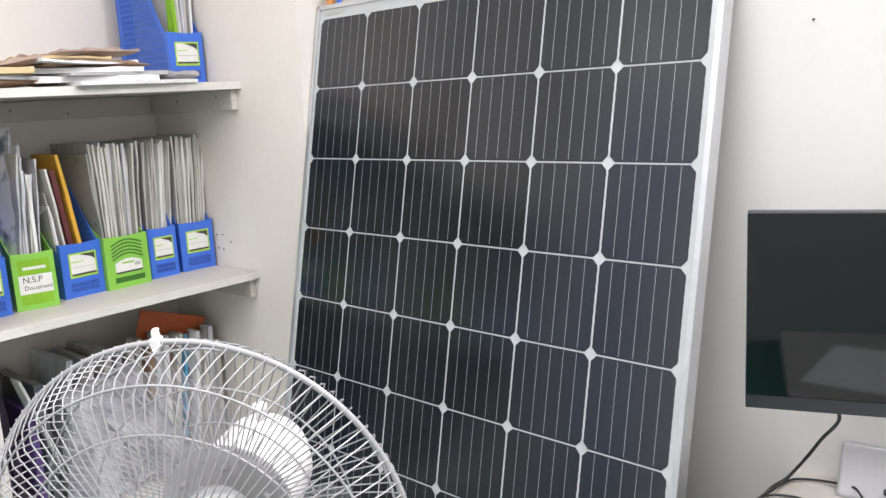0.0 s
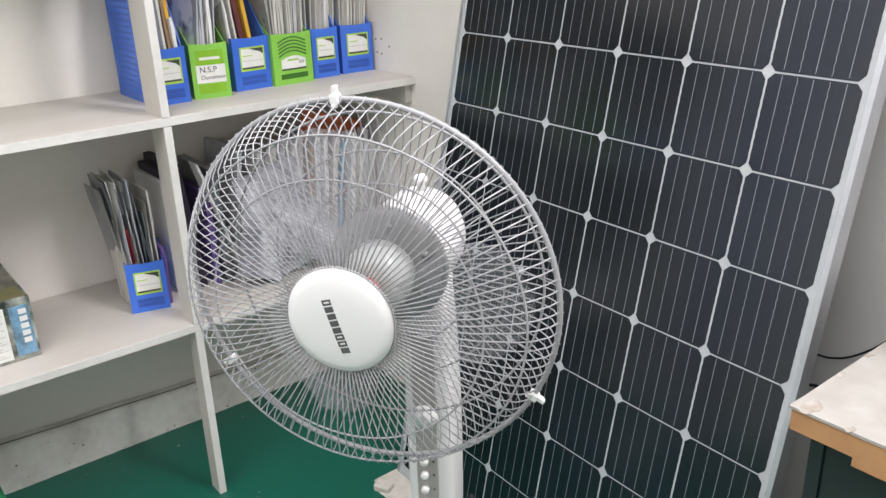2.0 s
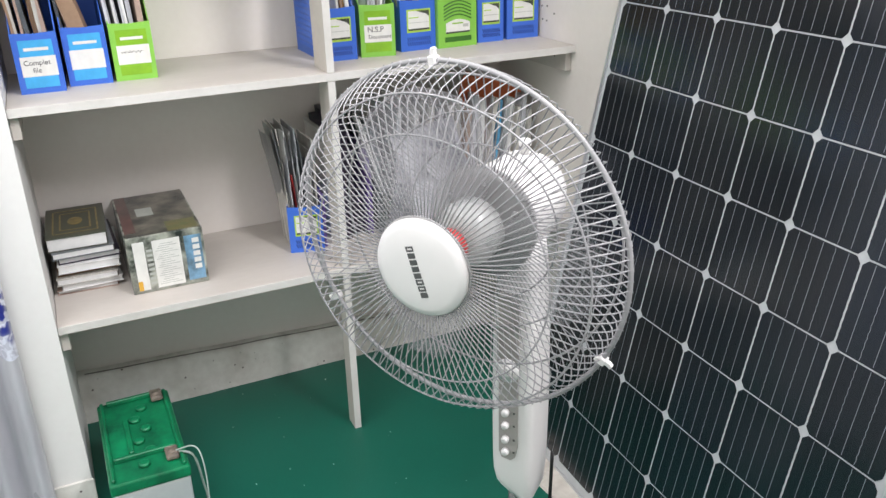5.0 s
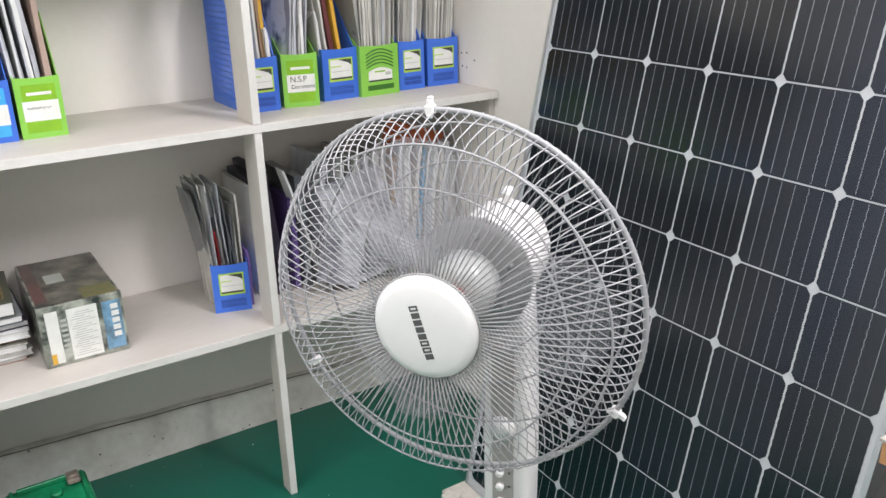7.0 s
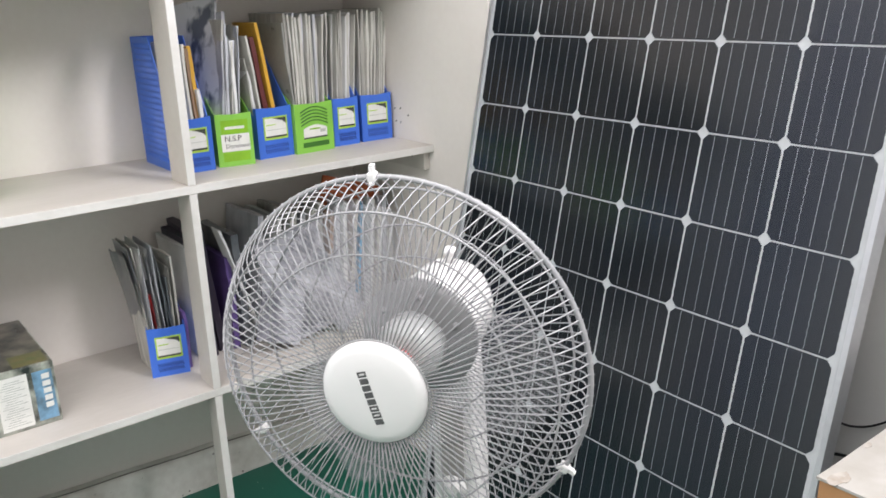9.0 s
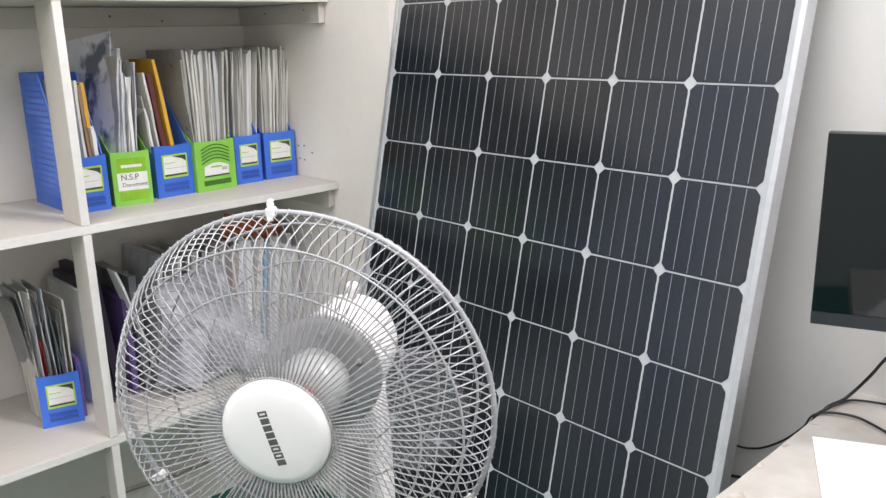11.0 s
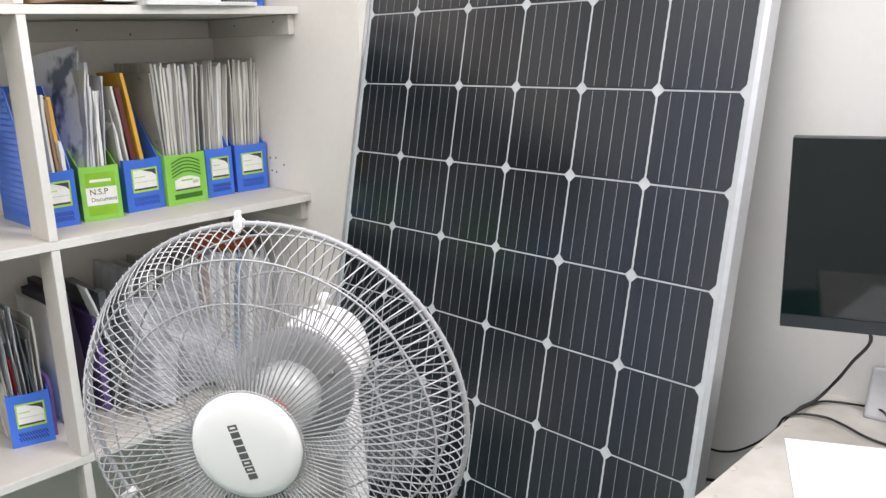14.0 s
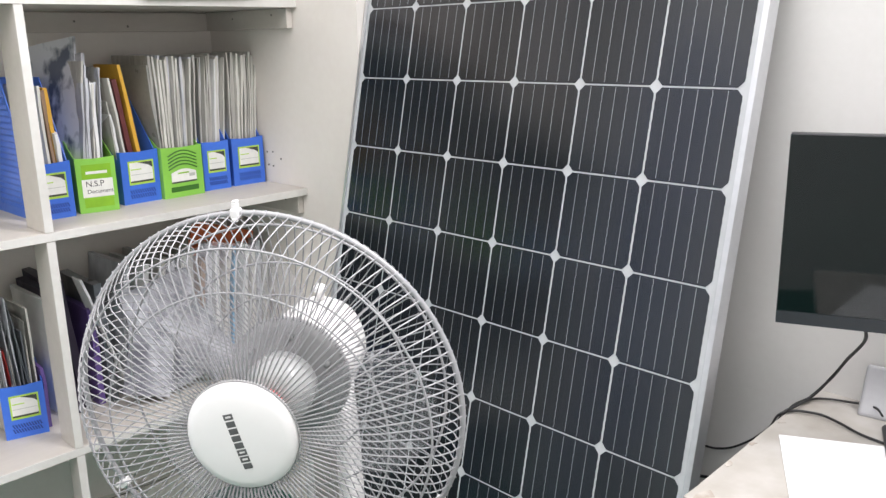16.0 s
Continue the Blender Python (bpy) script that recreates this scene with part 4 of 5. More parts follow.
def pile_sheet(name, x, y, z, sx, sy, thick, turn, mat, label, curl=0.006, seed=0, m=None, group="papers piled on the top shelf"):
    """One flat, slightly curled bundle of sheets."""
    bm = bmesh.new()
    n = 18
    layers = []
    for s in (0, 1):
        g = []
        for i in range(n + 1):
            row = []
            for j in range(n + 1):
                px, py = (i / n - 0.5) * sx, (j / n - 0.5) * sy
                edge = max(abs(2 * i / n - 1), abs(2 * j / n - 1)) ** 4
                zz = s * thick + (curl * edge * (0.5 + noise.noise((seed + px * 6, py * 6, 1))) if s or curl > 0.004 else 0)
                zz += s * curl * 0.55 * max(0.0, noise.noise((px * 22 + seed, py * 22, seed)) + 0.25)
                row.append(bm.verts.new((px + 0.003 * noise.noise((py * 12, seed, 0)), py + 0.003 * noise.noise((px * 12, seed, 4)), max(zz, 0))))
            g.append(row)
        layers.append(g)
    for s, g in enumerate(layers):
        for i in range(n):
            for j in range(n):
                bm.faces.new((g[i][j], g[i + 1][j], g[i + 1][j + 1], g[i][j + 1]))
    a, b = layers
    for i in range(n):
        for j in (0, n):
            bm.faces.new((a[i][j], a[i + 1][j], b[i + 1][j], b[i][j]))
            bm.faces.new((a[j][i], a[j][i + 1], b[j][i + 1], b[j][i]))
    return solid(name, bm, mat, label, "papers", m or pose(x, y, z, 0, 0, turn), group)


pile_sheet("notebook", -0.80, 0.02, HIGH, 0.20, 0.29, 0.008, 3, PAPER, "white spiral notebook lying on the top shelf", 0.0, 1)
bm = bmesh.new()
for k in range(26):
    tube([(-0.6985 + 0.0042 * math.cos(2 * math.pi * i / 8), -0.105 + k * 0.0098, HIGH + 0.0045 + 0.0042 * math.sin(2 * math.pi * i / 8)) for i in range(8)], 0.0006, 4, bm, True)
solid("spiral_binding", bm, SHEET, "white wire spiral of the notebook", "spiral", group="papers piled on the top shelf")
PALE_CARD = surface("pale_yellow_card", (0.66, 0.52, 0.30), (0.56, 0.43, 0.24), 12, 0.7, bump=0.001)
CRUMPLED = surface("crumpled_sleeve", (0.60, 0.60, 0.65), (0.17, 0.17, 0.20), 13, 0.3, bump=0.010, fine=40, coat=0.4, lo=0.48, hi=0.80)
GREY_PAPER = surface("grey_paper", (0.50, 0.50, 0.51), (0.36, 0.36, 0.37), 14, 0.6, bump=0.001)
z = HIGH + 0.0085
for k, (name, x, y, sx, sy, th, turn, mat, curl, txt) in enumerate((
    ("loose_paper", -0.83, -0.05, 0.20, 0.27, 0.011, -5, PAPER, 0.003, "stack of white papers on the top shelf"),
    ("grey_magazine", -0.82, -0.02, 0.19, 0.25, 0.005, 7, GREY_PAPER, 0.004, "grey magazine in a pile of papers"),
    ("loose_paper", -0.84, -0.07, 0.20, 0.26, 0.008, -9, PAPER, 0.004, "white papers in a loose pile"),
    ("brown_envelope", -0.83, -0.06, 0.19, 0.25, 0.002, 4, KRAFT, 0.012, "creased brown envelope in a pile of papers"),
    ("loose_paper", -0.82, -0.09, 0.19, 0.24, 0.004, 11, PAPER, 0.006, "white papers in a loose pile"),
    ("yellow_envelope", -0.84, -0.11, 0.18, 0.20, 0.004, -7, PALE_CARD, 0.010, "pale yellow envelope in a pile of papers"),
    ("brown_envelope", -0.83, -0.05, 0.18, 0.19, 0.003, 6, PINK_PAPER, 0.016, "pinkish brown envelope on a pile of papers"))):
    pile_sheet(name, x, y, z, sx, sy, th, turn, mat, txt, curl, 2 + k)
    z += th + curl * 0.38 + 0.0006
z = HIGH
for k, (name, mat, th, curl, turn, txt) in enumerate((("brown_envelope", KRAFT, 0.007, 0.014, 10, "brown envelope with curled edges on the top shelf"), ("loose_paper", GREY_PAPER, 0.007, 0.006, 3, "grey papers on the top shelf"),
                                                      ("yellow_envelope", PALE_CARD, 0.012, 0.008, -8, "pale yellow envelope on the top shelf"), ("brown_envelope", PINK_PAPER, 0.004, 0.016, 5, "pinkish brown envelope on the top shelf"))):
    pile_sheet(name, -0.825 + 0.006 * k, -0.285 + 0.004 * k, z, 0.20, 0.17, th, turn, mat, txt, curl, 15 + k)
    z += th + curl * 0.40 + 0.0008
pile_sheet("crumpled_paper", -0.79, 0.150, HIGH + 0.0085, 0.10, 0.085, 0.006, 20, GREY_PAPER, "crumpled grey paper beside the file box", 0.016, 7)
for k, (x, y, w, h, back, roll, mat) in enumerate(((-0.862, -0.060, 0.20, 0.28, 76, 9, CRUMPLED), (-0.846, -0.125, 0.12, 0.24, 74, -22, CRUMPLED), (-0.838, 0.010, 0.11, 0.22, 73, 30, CRUMPLED))):
    zz = LOW + 0.004 + (h * math.cos(radians(roll)) + w * abs(math.sin(radians(roll)))) / 2 * math.sin(radians(back))
    pile_sheet("paper_sleeve", 0, 0, 0, h, w, 0.003, 0, mat, "white papers in a crumpled clear sleeve slumped on the shelf", 0.014, 30 + k, pose(x, y, zz, 0, back, 0) @ pose(0, 0, 0, 0, 0, roll), LB)

# ---------------- pedestal fan ----------------
FAN = Matrix.Translation((0.3850, -0.5972, 1.0072)) @ pose(0, 0, 0, 0, 0, 33.85) @ pose(0, 0, 0, 92.4, 0, 0) @ Matrix.Scale(0.970, 4)
fan = thing("pedestal_fan", pose(0.354, -0.497, 0.0), "white pedestal fan with wire guard and smoky blades", "fan")
HEAD = pose(0.354, -0.497, 0.0).inverted() @ FAN


def fan_part(name, bm, material, label="", smooth=True, parent=None, m=None):
    return part(name, bm, material, parent or fan, label, smooth, (HEAD if parent is None else Matrix()) @ (m if m is not None else Matrix()))


R = 0.2040
WIRES = 110


def guard_wire(profile, swirl, r):
    """One radial wire of the guard: profile of radius, height and extra turn."""
    return mesh_of(tube([(q * math.cos(w * swirl), q * math.sin(w * swirl), h) for q, h, w in profile], r, 5), "guard_wire", WIRE, True)


def ring_wire(r, z, w, n=96, sides=6):
    return tube([(r * math.cos(2 * math.pi * i / n), r * math.sin(2 * math.pi * i / n), z) for i in range(n)], w, sides, None, True)


FRONT = ((0.051, 0.062, 0), (0.087, 0.064, 0), (0.135, 0.060, 0), (0.175, 0.050, 0), (0.189, 0.038, 0.25), (0.199, 0.019, 0.7), (R, 0.003, 1), (R + 0.0048, 0.0005, 1.1))
REAR = ((R, -0.001, 1), (0.201, -0.018, 0.8), (0.193, -0.038, 0.35), (0.179, -0.052, 0), (0.135, -0.064, 0), (0.087, -0.068, 0), (0.052, -0.068, 0))
front = fan_part("front_guard", ring_wire(0.0515, 0.0615, 0.0016), WIRE, "grey-white enamelled wire guard")
rear = fan_part("rear_guard", ring_wire(0.060, -0.0685, 0.0016), WIRE, "grey-white enamelled wire guard")
for half, wire in ((front, guard_wire(FRONT, radians(-3.0), 0.0008)), (rear, guard_wire(REAR, radians(2.4), 0.0008))):
    for k in range(WIRES):
        part("guard_wire", wire, WIRE, half, m=pose(0, 0, 0, 0, 0, 360 * k / WIRES))
fan_part("guard_ring", ring_wire(R + 0.001, 0, 0.0030, 120, 8), WIRE, "thick outer ring")
for r, h, w in ((0.143, 0.0585, 0.0011), (0.182, 0.046, 0.0012)):
    fan_part("guard_hoop", ring_wire(r, h - 0.0015, w), WIRE)
for r, h, w in ((0.135, -0.0640, 0.0012), (0.180, -0.0510, 0.0014), (0.097, -0.0675, 0.0012)):
    fan_part("guard_hoop", ring_wire(r, h + 0.0015, w), WIRE)
fan_part("badge_cap", lathe([(0.049, 0.059), (0.0555, 0.0615), (0.0562, 0.066), (0.0545, 0.0695), (0.046, 0.0725), (0.026, 0.0745), (0.002, 0.0750)], 56), FAN_WHITE, "white domed centre cap", True, None, pose(0, 0.0004, 0))
fan_part("cap_ring", ring_wire(0.0567, 0.0622, 0.0012), FAN_GREY, "", True, None, pose(0, 0.0004, 0))
for k in range(8):
    f = k / 7
    x, y = -0.0085 + 0.0150 * f, 0.0240 - 0.0510 * f
    b = box(-0.0046, 0.0046, -0.0030, 0.0030, 0, 0.0004)
    if k in (0, 5, 6):
        b.free()
        b = bmesh.new()
        box(-0.0048, 0.0048, -0.0030, -0.0010, 0, 0.0005, bm=b)
        box(-0.0048, 0.0048, 0.0012, 0.0030, 0, 0.0005, bm=b)
        box(-0.0048, -0.0030, -0.0010, 0.0012, 0, 0.0005, bm=b)
        box(0.0030, 0.0048, -0.0010, 0.0012, 0, 0.0005, bm=b)
    q = math.hypot(x, y)
    fan_part("dark_bar", b, surface("dark_grey_print", (0.09, 0.09, 0.09), scale=30, rough=0.4) if k == 0 else bpy.data.materials["dark_grey_print"], "", False, None, pose(x, y, 0.0750 - 0.0017 * (q / 0.04) ** 2, 0, 0, 15))
for a in (93.7, -29.2, 211):
    b = bmesh.new()
    box(R - 0.004, R + 0.006, -0.0045, 0.0045, -0.005, 0.006, 0.0012, bm=b)
    box(R + 0.005, R + 0.012, -0.0030, 0.0030, -0.003, 0.003, 0.001, bm=b)
    box(R + 0.011, R + 0.014, -0.0035, 0.0020, -0.003, 0.003, 0.001, bm=b)
    box(R - 0.007, R - 0.003, -0.0030, 0.0030, 0.003, 0.007, 0.001, bm=b)
    fan_part("guard_clip", b, FAN_WHITE, "small white guard clip", False, None, pose(0, 0, 0, 0, 0, a))


def blade():
    """One broad, twisted blade with thickness."""
    bm = bmesh.new()
    nr, na = 12, 8
    grid = []
    for s in (0, 1):
        g = []
        for i in range(nr + 1):
            r = 0.036 + 0.140 * i / nr
            span = radians(46 + 40 * math.sin(math.pi * min(1, 0.25 + 0.75 * i / nr)))
            round_off = math.sqrt(max(0.0, 1 - (max(0, i / nr - 0.75) / 0.27) ** 2))
            row = []
            for j in range(na + 1):
                f = j / na - 0.5
                a = f * span * round_off + 0.25 * i / nr
                row.append(bm.verts.new((r * math.cos(a), r * math.sin(a), -0.022 + 0.042 * f * (1 - 0.45 * i / nr) + 0.006 * (f * 2) ** 2 - s * 0.0016)))
            g.append(row)
        grid.append(g)
    for s, g in enumerate(grid):
        for i in range(nr):
            for j in range(na):
                q = (g[i][j], g[i + 1][j], g[i + 1][j + 1], g[i][j + 1])
                bm.faces.new(q if s == 0 else q[::-1])
    a, b = grid
    for i in range(nr):
        for j in (0, na):
            bm.faces.new((a[i][j], a[i + 1][j], b[i + 1][j], b[i][j]))
    for j in range(na):
        for i in (0, nr):
            bm.faces.new((a[i][j], a[i][j + 1], b[i][j + 1], b[i][j]))
    return bm


prop = fan_part("propeller_hub", lathe([(0.039, -0.050), (0.039, -0.032), (0.036, -0.017), (0.028, -0.008), (0.012, -0.004)], 32), HUB_CLEAR, "milky translucent propeller hub")
blade_mesh = mesh_of(blade(), "blade", BLADE, True)
for a in (103, 223, 343):
    part("blade", blade_mesh, BLADE, prop, "smoky translucent blade", m=pose(0, 0, 0, 0, 0, a))
fan_part("red_collar", lathe([(0.012, 0.002), (0.021, 0.004), (0.022, 0.012), (0.020, 0.016), (0.010, 0.017)], 24), RED, "red shaft collar")
fan_part("shaft_nut", lathe([(0.012, 0.032), (0.012, 0.050), (0.004, 0.052)], 16), FAN_GREY)
fan_part("rear_plate", lathe([(0.004, -0.074), (0.069, -0.074), (0.069, -0.068), (0.058, -0.0645), (0.004, -0.063)], 40), PLATE_GREY, "grey mounting plate")
for k in range(6):
    fan_part("plate_screw", cyl(0.004, 0.004, -0.0645, -0.060, 10, None, pose(0.050 * math.cos(k * 1.047 + 0.4), 0.050 * math.sin(k * 1.047 + 0.4), 0)), PLATE_GREY)
fan_part("motor_housing", lathe([(0.040, -0.0745), (0.058, -0.076), (0.062, -0.090), (0.063, -0.140), (0.060, -0.185), (0.048, -0.212), (0.027, -0.226), (0.004, -0.230)], 40, None, (0.91, 0.98)), FAN_WHITE, "white rounded motor housing", True, None, pose(0.002, -0.006, 0))
fan_part("oscillation_knob", lathe([(0.005, 0), (0.005, 0.009), (0.008, 0.011), (0.008, 0.017), (0.005, 0.019)], 18), FAN_WHITE, "", True, None, pose(0.008, 0.0545, -0.168, -90, 0, 0))
col = pose(0, 0, 0.0746, 0, 0, 40) @ Matrix.Scale(0.945, 4)
bm = bmesh.new()
outline = []
for cx, cy, r, a0 in ((-0.014, 0.013, 0.013, 180), (0.020, 0.012, 0.012, 270), (0.014, 0.066, 0.018, 0), (-0.012, 0.068, 0.016, 90)):
    for k in range(5):
        a = radians(a0 + 22.5 * k)
        outline.append((cx + r * math.cos(a), cy + r * math.sin(a)))
levels = ((0.598, 0.80, 0.004, 0.030), (0.606, 0.90, 0.002, 0.028), (0.622, 0.97, 0.0, 0.018), (0.645, 1.0, 0.0, 0.0), (0.72, 1.02, 0.0, 0.0), (0.80, 1.0, 0.0, 0.0), (0.88, 0.94, 0.001, 0.0), (0.93, 0.84, 0.004, 0.0), (0.955, 0.74, 0.006, 0.0))
rings = []
for zz, s, o, skew in levels:
    rings.append([bm.verts.new((x * s, (y - 0.031) * s + o, zz - skew * (x + 0.027) / 0.06)) for x, y in outline])
for a, b in zip(rings, rings[1:]):
    for k in range(20):
        bm.faces.new((a[k], a[(k + 1) % 20], b[(k + 1) % 20], b[k]))
bm.faces.new(rings[0][::-1])
bm.faces.new(rings[-1])
column = part("control_column", bm, FAN_WHITE, fan, "white tapering control column", True, col)
part("control_panel", extrude_poly([(-0.013, 0.662), (-0.009, 0.652), (0.004, 0.650), (0.010, 0.656), (0.013, 0.672), (0.014, 0.90), (-0.014, 0.90)], -0.0345, -0.0305), surface("beige_grey_plastic", (0.36, 0.345, 0.325), scale=8, rough=0.45), column, "grey control panel")
for k, zz in enumerate((0.664, 0.684, 0.706, 0.726)):
    part("speed_button", lathe([(0.0052, 0), (0.0054, 0.005), (0.0042, 0.007)], 14), FAN_WHITE, column, "", True, pose(-0.003, -0.0345, zz, 90, 0, 0))
    part("button_mark", box(0.007, 0.0095, -0.0352, -0.0346, zz - 0.0015, zz + 0.001), INK, column)
part("timer_dial", lathe([(0.017, 0), (0.017, 0.002), (0.009, 0.003), (0.008, 0.007), (0.005, 0.0075)], 24), FAN_WHITE, column, "", True, pose(-0.001, -0.0345, 0.790, 90, 0, 0))
part("neck", cyl(0.022, 0.026, 0.95, 1.00, 20), FAN_WHITE, fan, "white neck", True, pose(-0.010, 0.014, -0.020))
part("pole", cyl(0.0105, 0.0105, 0.03, 0.66, 20), CHROME, fan, "dark grey steel pole", True)
part("base", lathe([(0.19, 0.0), (0.19, 0.010), (0.17, 0.018), (0.06, 0.030), (0.03, 0.045), (0.004, 0.046)], 48), FAN_WHITE, fan, "round white base", True)
bm = tube(spline([(0.378, -0.457, 0.68), (0.373, -0.457, 0.52), (0.365, -0.455, 0.30), (0.373, -0.445, 0.12), (0.40, -0.425, 0.052), (0.53, -0.36, 0.004), (0.60, -0.20, 0.004)]), 0.0026, 6)
solid("fan_cable", bm, CABLE, "black power cable of the fan running to the floor", "cable", smooth=True)

# ---------------- desk, monitor, cables ----------------
desk = thing("desk", pose(0.596, -0.110, 0), "old desk with chipped pale top and brown edge", "desk")
n = 30
outline = [(1.45 * i / n, 0.004 * abs(noise.noise((i * 0.9, 0, 7))) if 0 < i < n else 0.0) for i in range(n + 1)]
far = [(1.45, 0.40), (0.013, 0.464)]
ledge = [(0.001 + 0.012 * max(0.0, j / 12 - 0.75) / 0.25 + 0.003 * abs(noise.noise((j * 1.3, 4, 2))), 0.464 * j / 12) for j in range(11, 0, -1)]
bm2 = bmesh.new()
ring = [*outline, *far, *ledge]
a = [bm2.verts.new((x, y, 0.766)) for x, y in ring]
b = [bm2.verts.new((x, y, 0.770)) for x, y in ring]
bm2.faces.new(a[::-1])
bm2.faces.new(b)
for k in range(len(ring)):
    bm2.faces.new((a[k], a[(k + 1) % len(ring)], b[(k + 1) % len(ring)], b[k]))
part("laminate", bm2, DESK_TOP, desk, "worn pale laminate with ragged edges")
part("tabletop", extrude_poly([(0.003, 0.735), (0.003, 0.7658), (1.45, 0.7658), (1.45, 0.735)], 0.003, 0.39), DESK_EDGE, desk, "brown fibreboard")
part("lower_batten", box(0.085, 1.44, 0.004, 0.030, 0.722, 0.7348), DESK_EDGE, desk)
part("side_panel", box(0.018, 0.036, 0.035, 0.38, 0.0, 0.7345), DESK_SIDE, desk, "dark green side panel")
part("front_panel", box(0.037, 1.42, 0.040, 0.058, 0.08, 0.721), DESK_SIDE, desk, "dark green front panel")
part("side_panel", box(1.40, 1.418, 0.06, 0.38, 0.0, 0.7345), DESK_SIDE, desk, "dark green side panel")
for x, y, s in ((0.020, 0.014, 0.013), (0.078, 0.004, 0.006), (0.007, 0.12, 0.006), (0.006, 0.20, 0.005), (0.008, 0.30, 0.006)):
    bm = bmesh.new()
    vs = [bm.verts.new((x + s * (0.8 + 0.9 * noise.noise((k * 0.83, s * 90, y * 9))) * math.cos(k * 0.524), y + s * 1.5 * (0.8 + 0.9 * noise.noise((k * 0.83, 3.3 + y, s * 50))) * math.sin(k * 0.524), 0.7703)) for k in range(12)]
    bm.faces.new(vs)
    r = bmesh.ops.extrude_face_region(bm, geom=bm.faces[:])
    bmesh.ops.translate(bm, verts=[v for v in r["geom"] if isinstance(v, bmesh.types.BMVert)], vec=(0, 0, 0.0006))
    part("chip", bm, DESK_CHIP, desk, "chipped flaky board")

monitor = thing("monitor", pose(0.612, 0.110, 0.77, 0, 0, 20), "slim dark computer monitor switched off on the desk", "monitor")
MW, M0, M1 = 0.480, 0.1865, 0.4565
part("casing", box(0, MW, 0.004, 0.028, M0, M1, 0.003, 2), BLACK, monitor)
part("bezel", box(0.0005, MW - 0.0005, 0.0005, 0.0038, M0 + 0.0005, M0 + 0.019), BEZEL, monitor, "slate lower bezel")
part("screen", box(0.001, MW - 0.001, 0.001, 0.0038, M0 + 0.0196, M1 - 0.0015), SCREEN, monitor, "dark glossy screen")
part("stand_neck", box(MW / 2 - 0.03, MW / 2 + 0.03, 0.030, 0.045, 0.012, M0 + 0.12, 0.003), BLACK, monitor)
part("stand_foot", box(MW / 2 - 0.08, MW / 2 + 0.08, 0.0, 0.10, 0, 0.012, 0.004), BLACK, monitor)

SIDE_TABLE = pose(1.046, -0.898, 0, 0, 0, 18.6)
side_table = thing("side_table", SIDE_TABLE, "pale worn table standing across from the monitor", "table")
part("tabletop", box(0, 0.62, 0, 0.62, 0.722, 0.750, 0.003), DESK_TOP, side_table, "worn pale laminate top")
for x, y in ((0.03, 0.03), (0.55, 0.03), (0.03, 0.55), (0.55, 0.55)):
    part("leg", box(x, x + 0.04, y, y + 0.04, 0, 0.7215, 0.002), DESK_SIDE, side_table)
solid("white_page", box(0, 0.21, 0, 0.297, 0, 0.0007), SHEET, "white sheet of paper lying on the side table", "paper", pose(1.13, -0.755, 0.7504, 0, 0, 38.3))

device = thing("white_device", pose(0.671, 0.286, 0.7705, -32, 0, 6), "slim white device leaning against the wall on the desk", "device")
part("shell", box(0.012, 0.20, 0, 0.016, 0.0, 0.086, 0.006, 3), DEVICE, device)
part("plug", box(0.076, 0.100, -0.009, -0.0005, 0.015, 0.025, 0.003, 2), BLACK, device, "dark cable plug")
A4 = pose(0.620, 0.141, 0.7709, 0, 0, 26.2)
sheetob = thing("paper_sheet", A4, "white printed sheet of paper lying on the desk", "paper")
part("sheet", box(0, 0.297, -0.210, 0, 0, 0.0007), SHEET, sheetob)
marks = bmesh.new()
for k in range(7):
    box(0.10 + 0.02 * (k % 3), 0.112 + 0.025 * (k % 3), -0.05 - 0.012 * k, -0.0492 - 0.012 * k, 0.0008, 0.0010, bm=marks)
tagged(part("faint_print", marks, LABEL_GREY, sheetob), kind="stuff")

solid("monitor_cable", tube(spline([(0.712, 0.170, 0.962), (0.708, 0.200, 0.927), (0.669, 0.260, 0.869), (0.638, 0.300, 0.819), (0.611, 0.292, 0.779), (0.596, 0.250, 0.770), (0.586, 0.235, 0.735), (0.582, 0.235, 0.65)]), 0.0026, 6), CABLE, "black cable hanging from the monitor behind the desk", "cable", smooth=True)
solid("desk_cable", tube(spline([(0.86, 0.190, 0.7735), (0.751, 0.209, 0.7735), (0.712, 0.216, 0.774), (0.674, 0.233, 0.775), (0.642, 0.243, 0.775), (0.607, 0.229, 0.775), (0.590, 0.215, 0.768), (0.560, 0.270, 0.722), (0.529, 0.335, 0.679), (0.503, 0.338, 0.649), (0.468, 0.340, 0.620), (0.440, 0.342, 0.606), (0.412, 0.343, 0.601), (0.34, 0.346, 0.60)]), 0.0021, 6), CABLE, "thin black cable lying across the desk and drooping behind it", "cable", smooth=True)
solid("plug_cable", tube(spline([(0.727, 0.262, 0.792), (0.704, 0.300, 0.786), (0.656, 0.320, 0.7745), (0.621, 0.304, 0.7745), (0.609, 0.276, 0.776), (0.606, 0.238, 0.7785), (0.596, 0.215, 0.772), (0.584, 0.215, 0.73), (0.582, 0.22, 0.65)]), 0.0019, 6), CABLE, "thin black cable plugged into the white device", "cable", smooth=True)
solid("wall_cable", tube(spline([(0.56, 0.340, 0.568), (0.50, 0.342, 0.556), (0.430, 0.345, 0.540), (0.36, 0.348, 0.522)]), 0.0030, 6), CABLE, "short black cable along the wall under the desk", "cable", smooth=True)
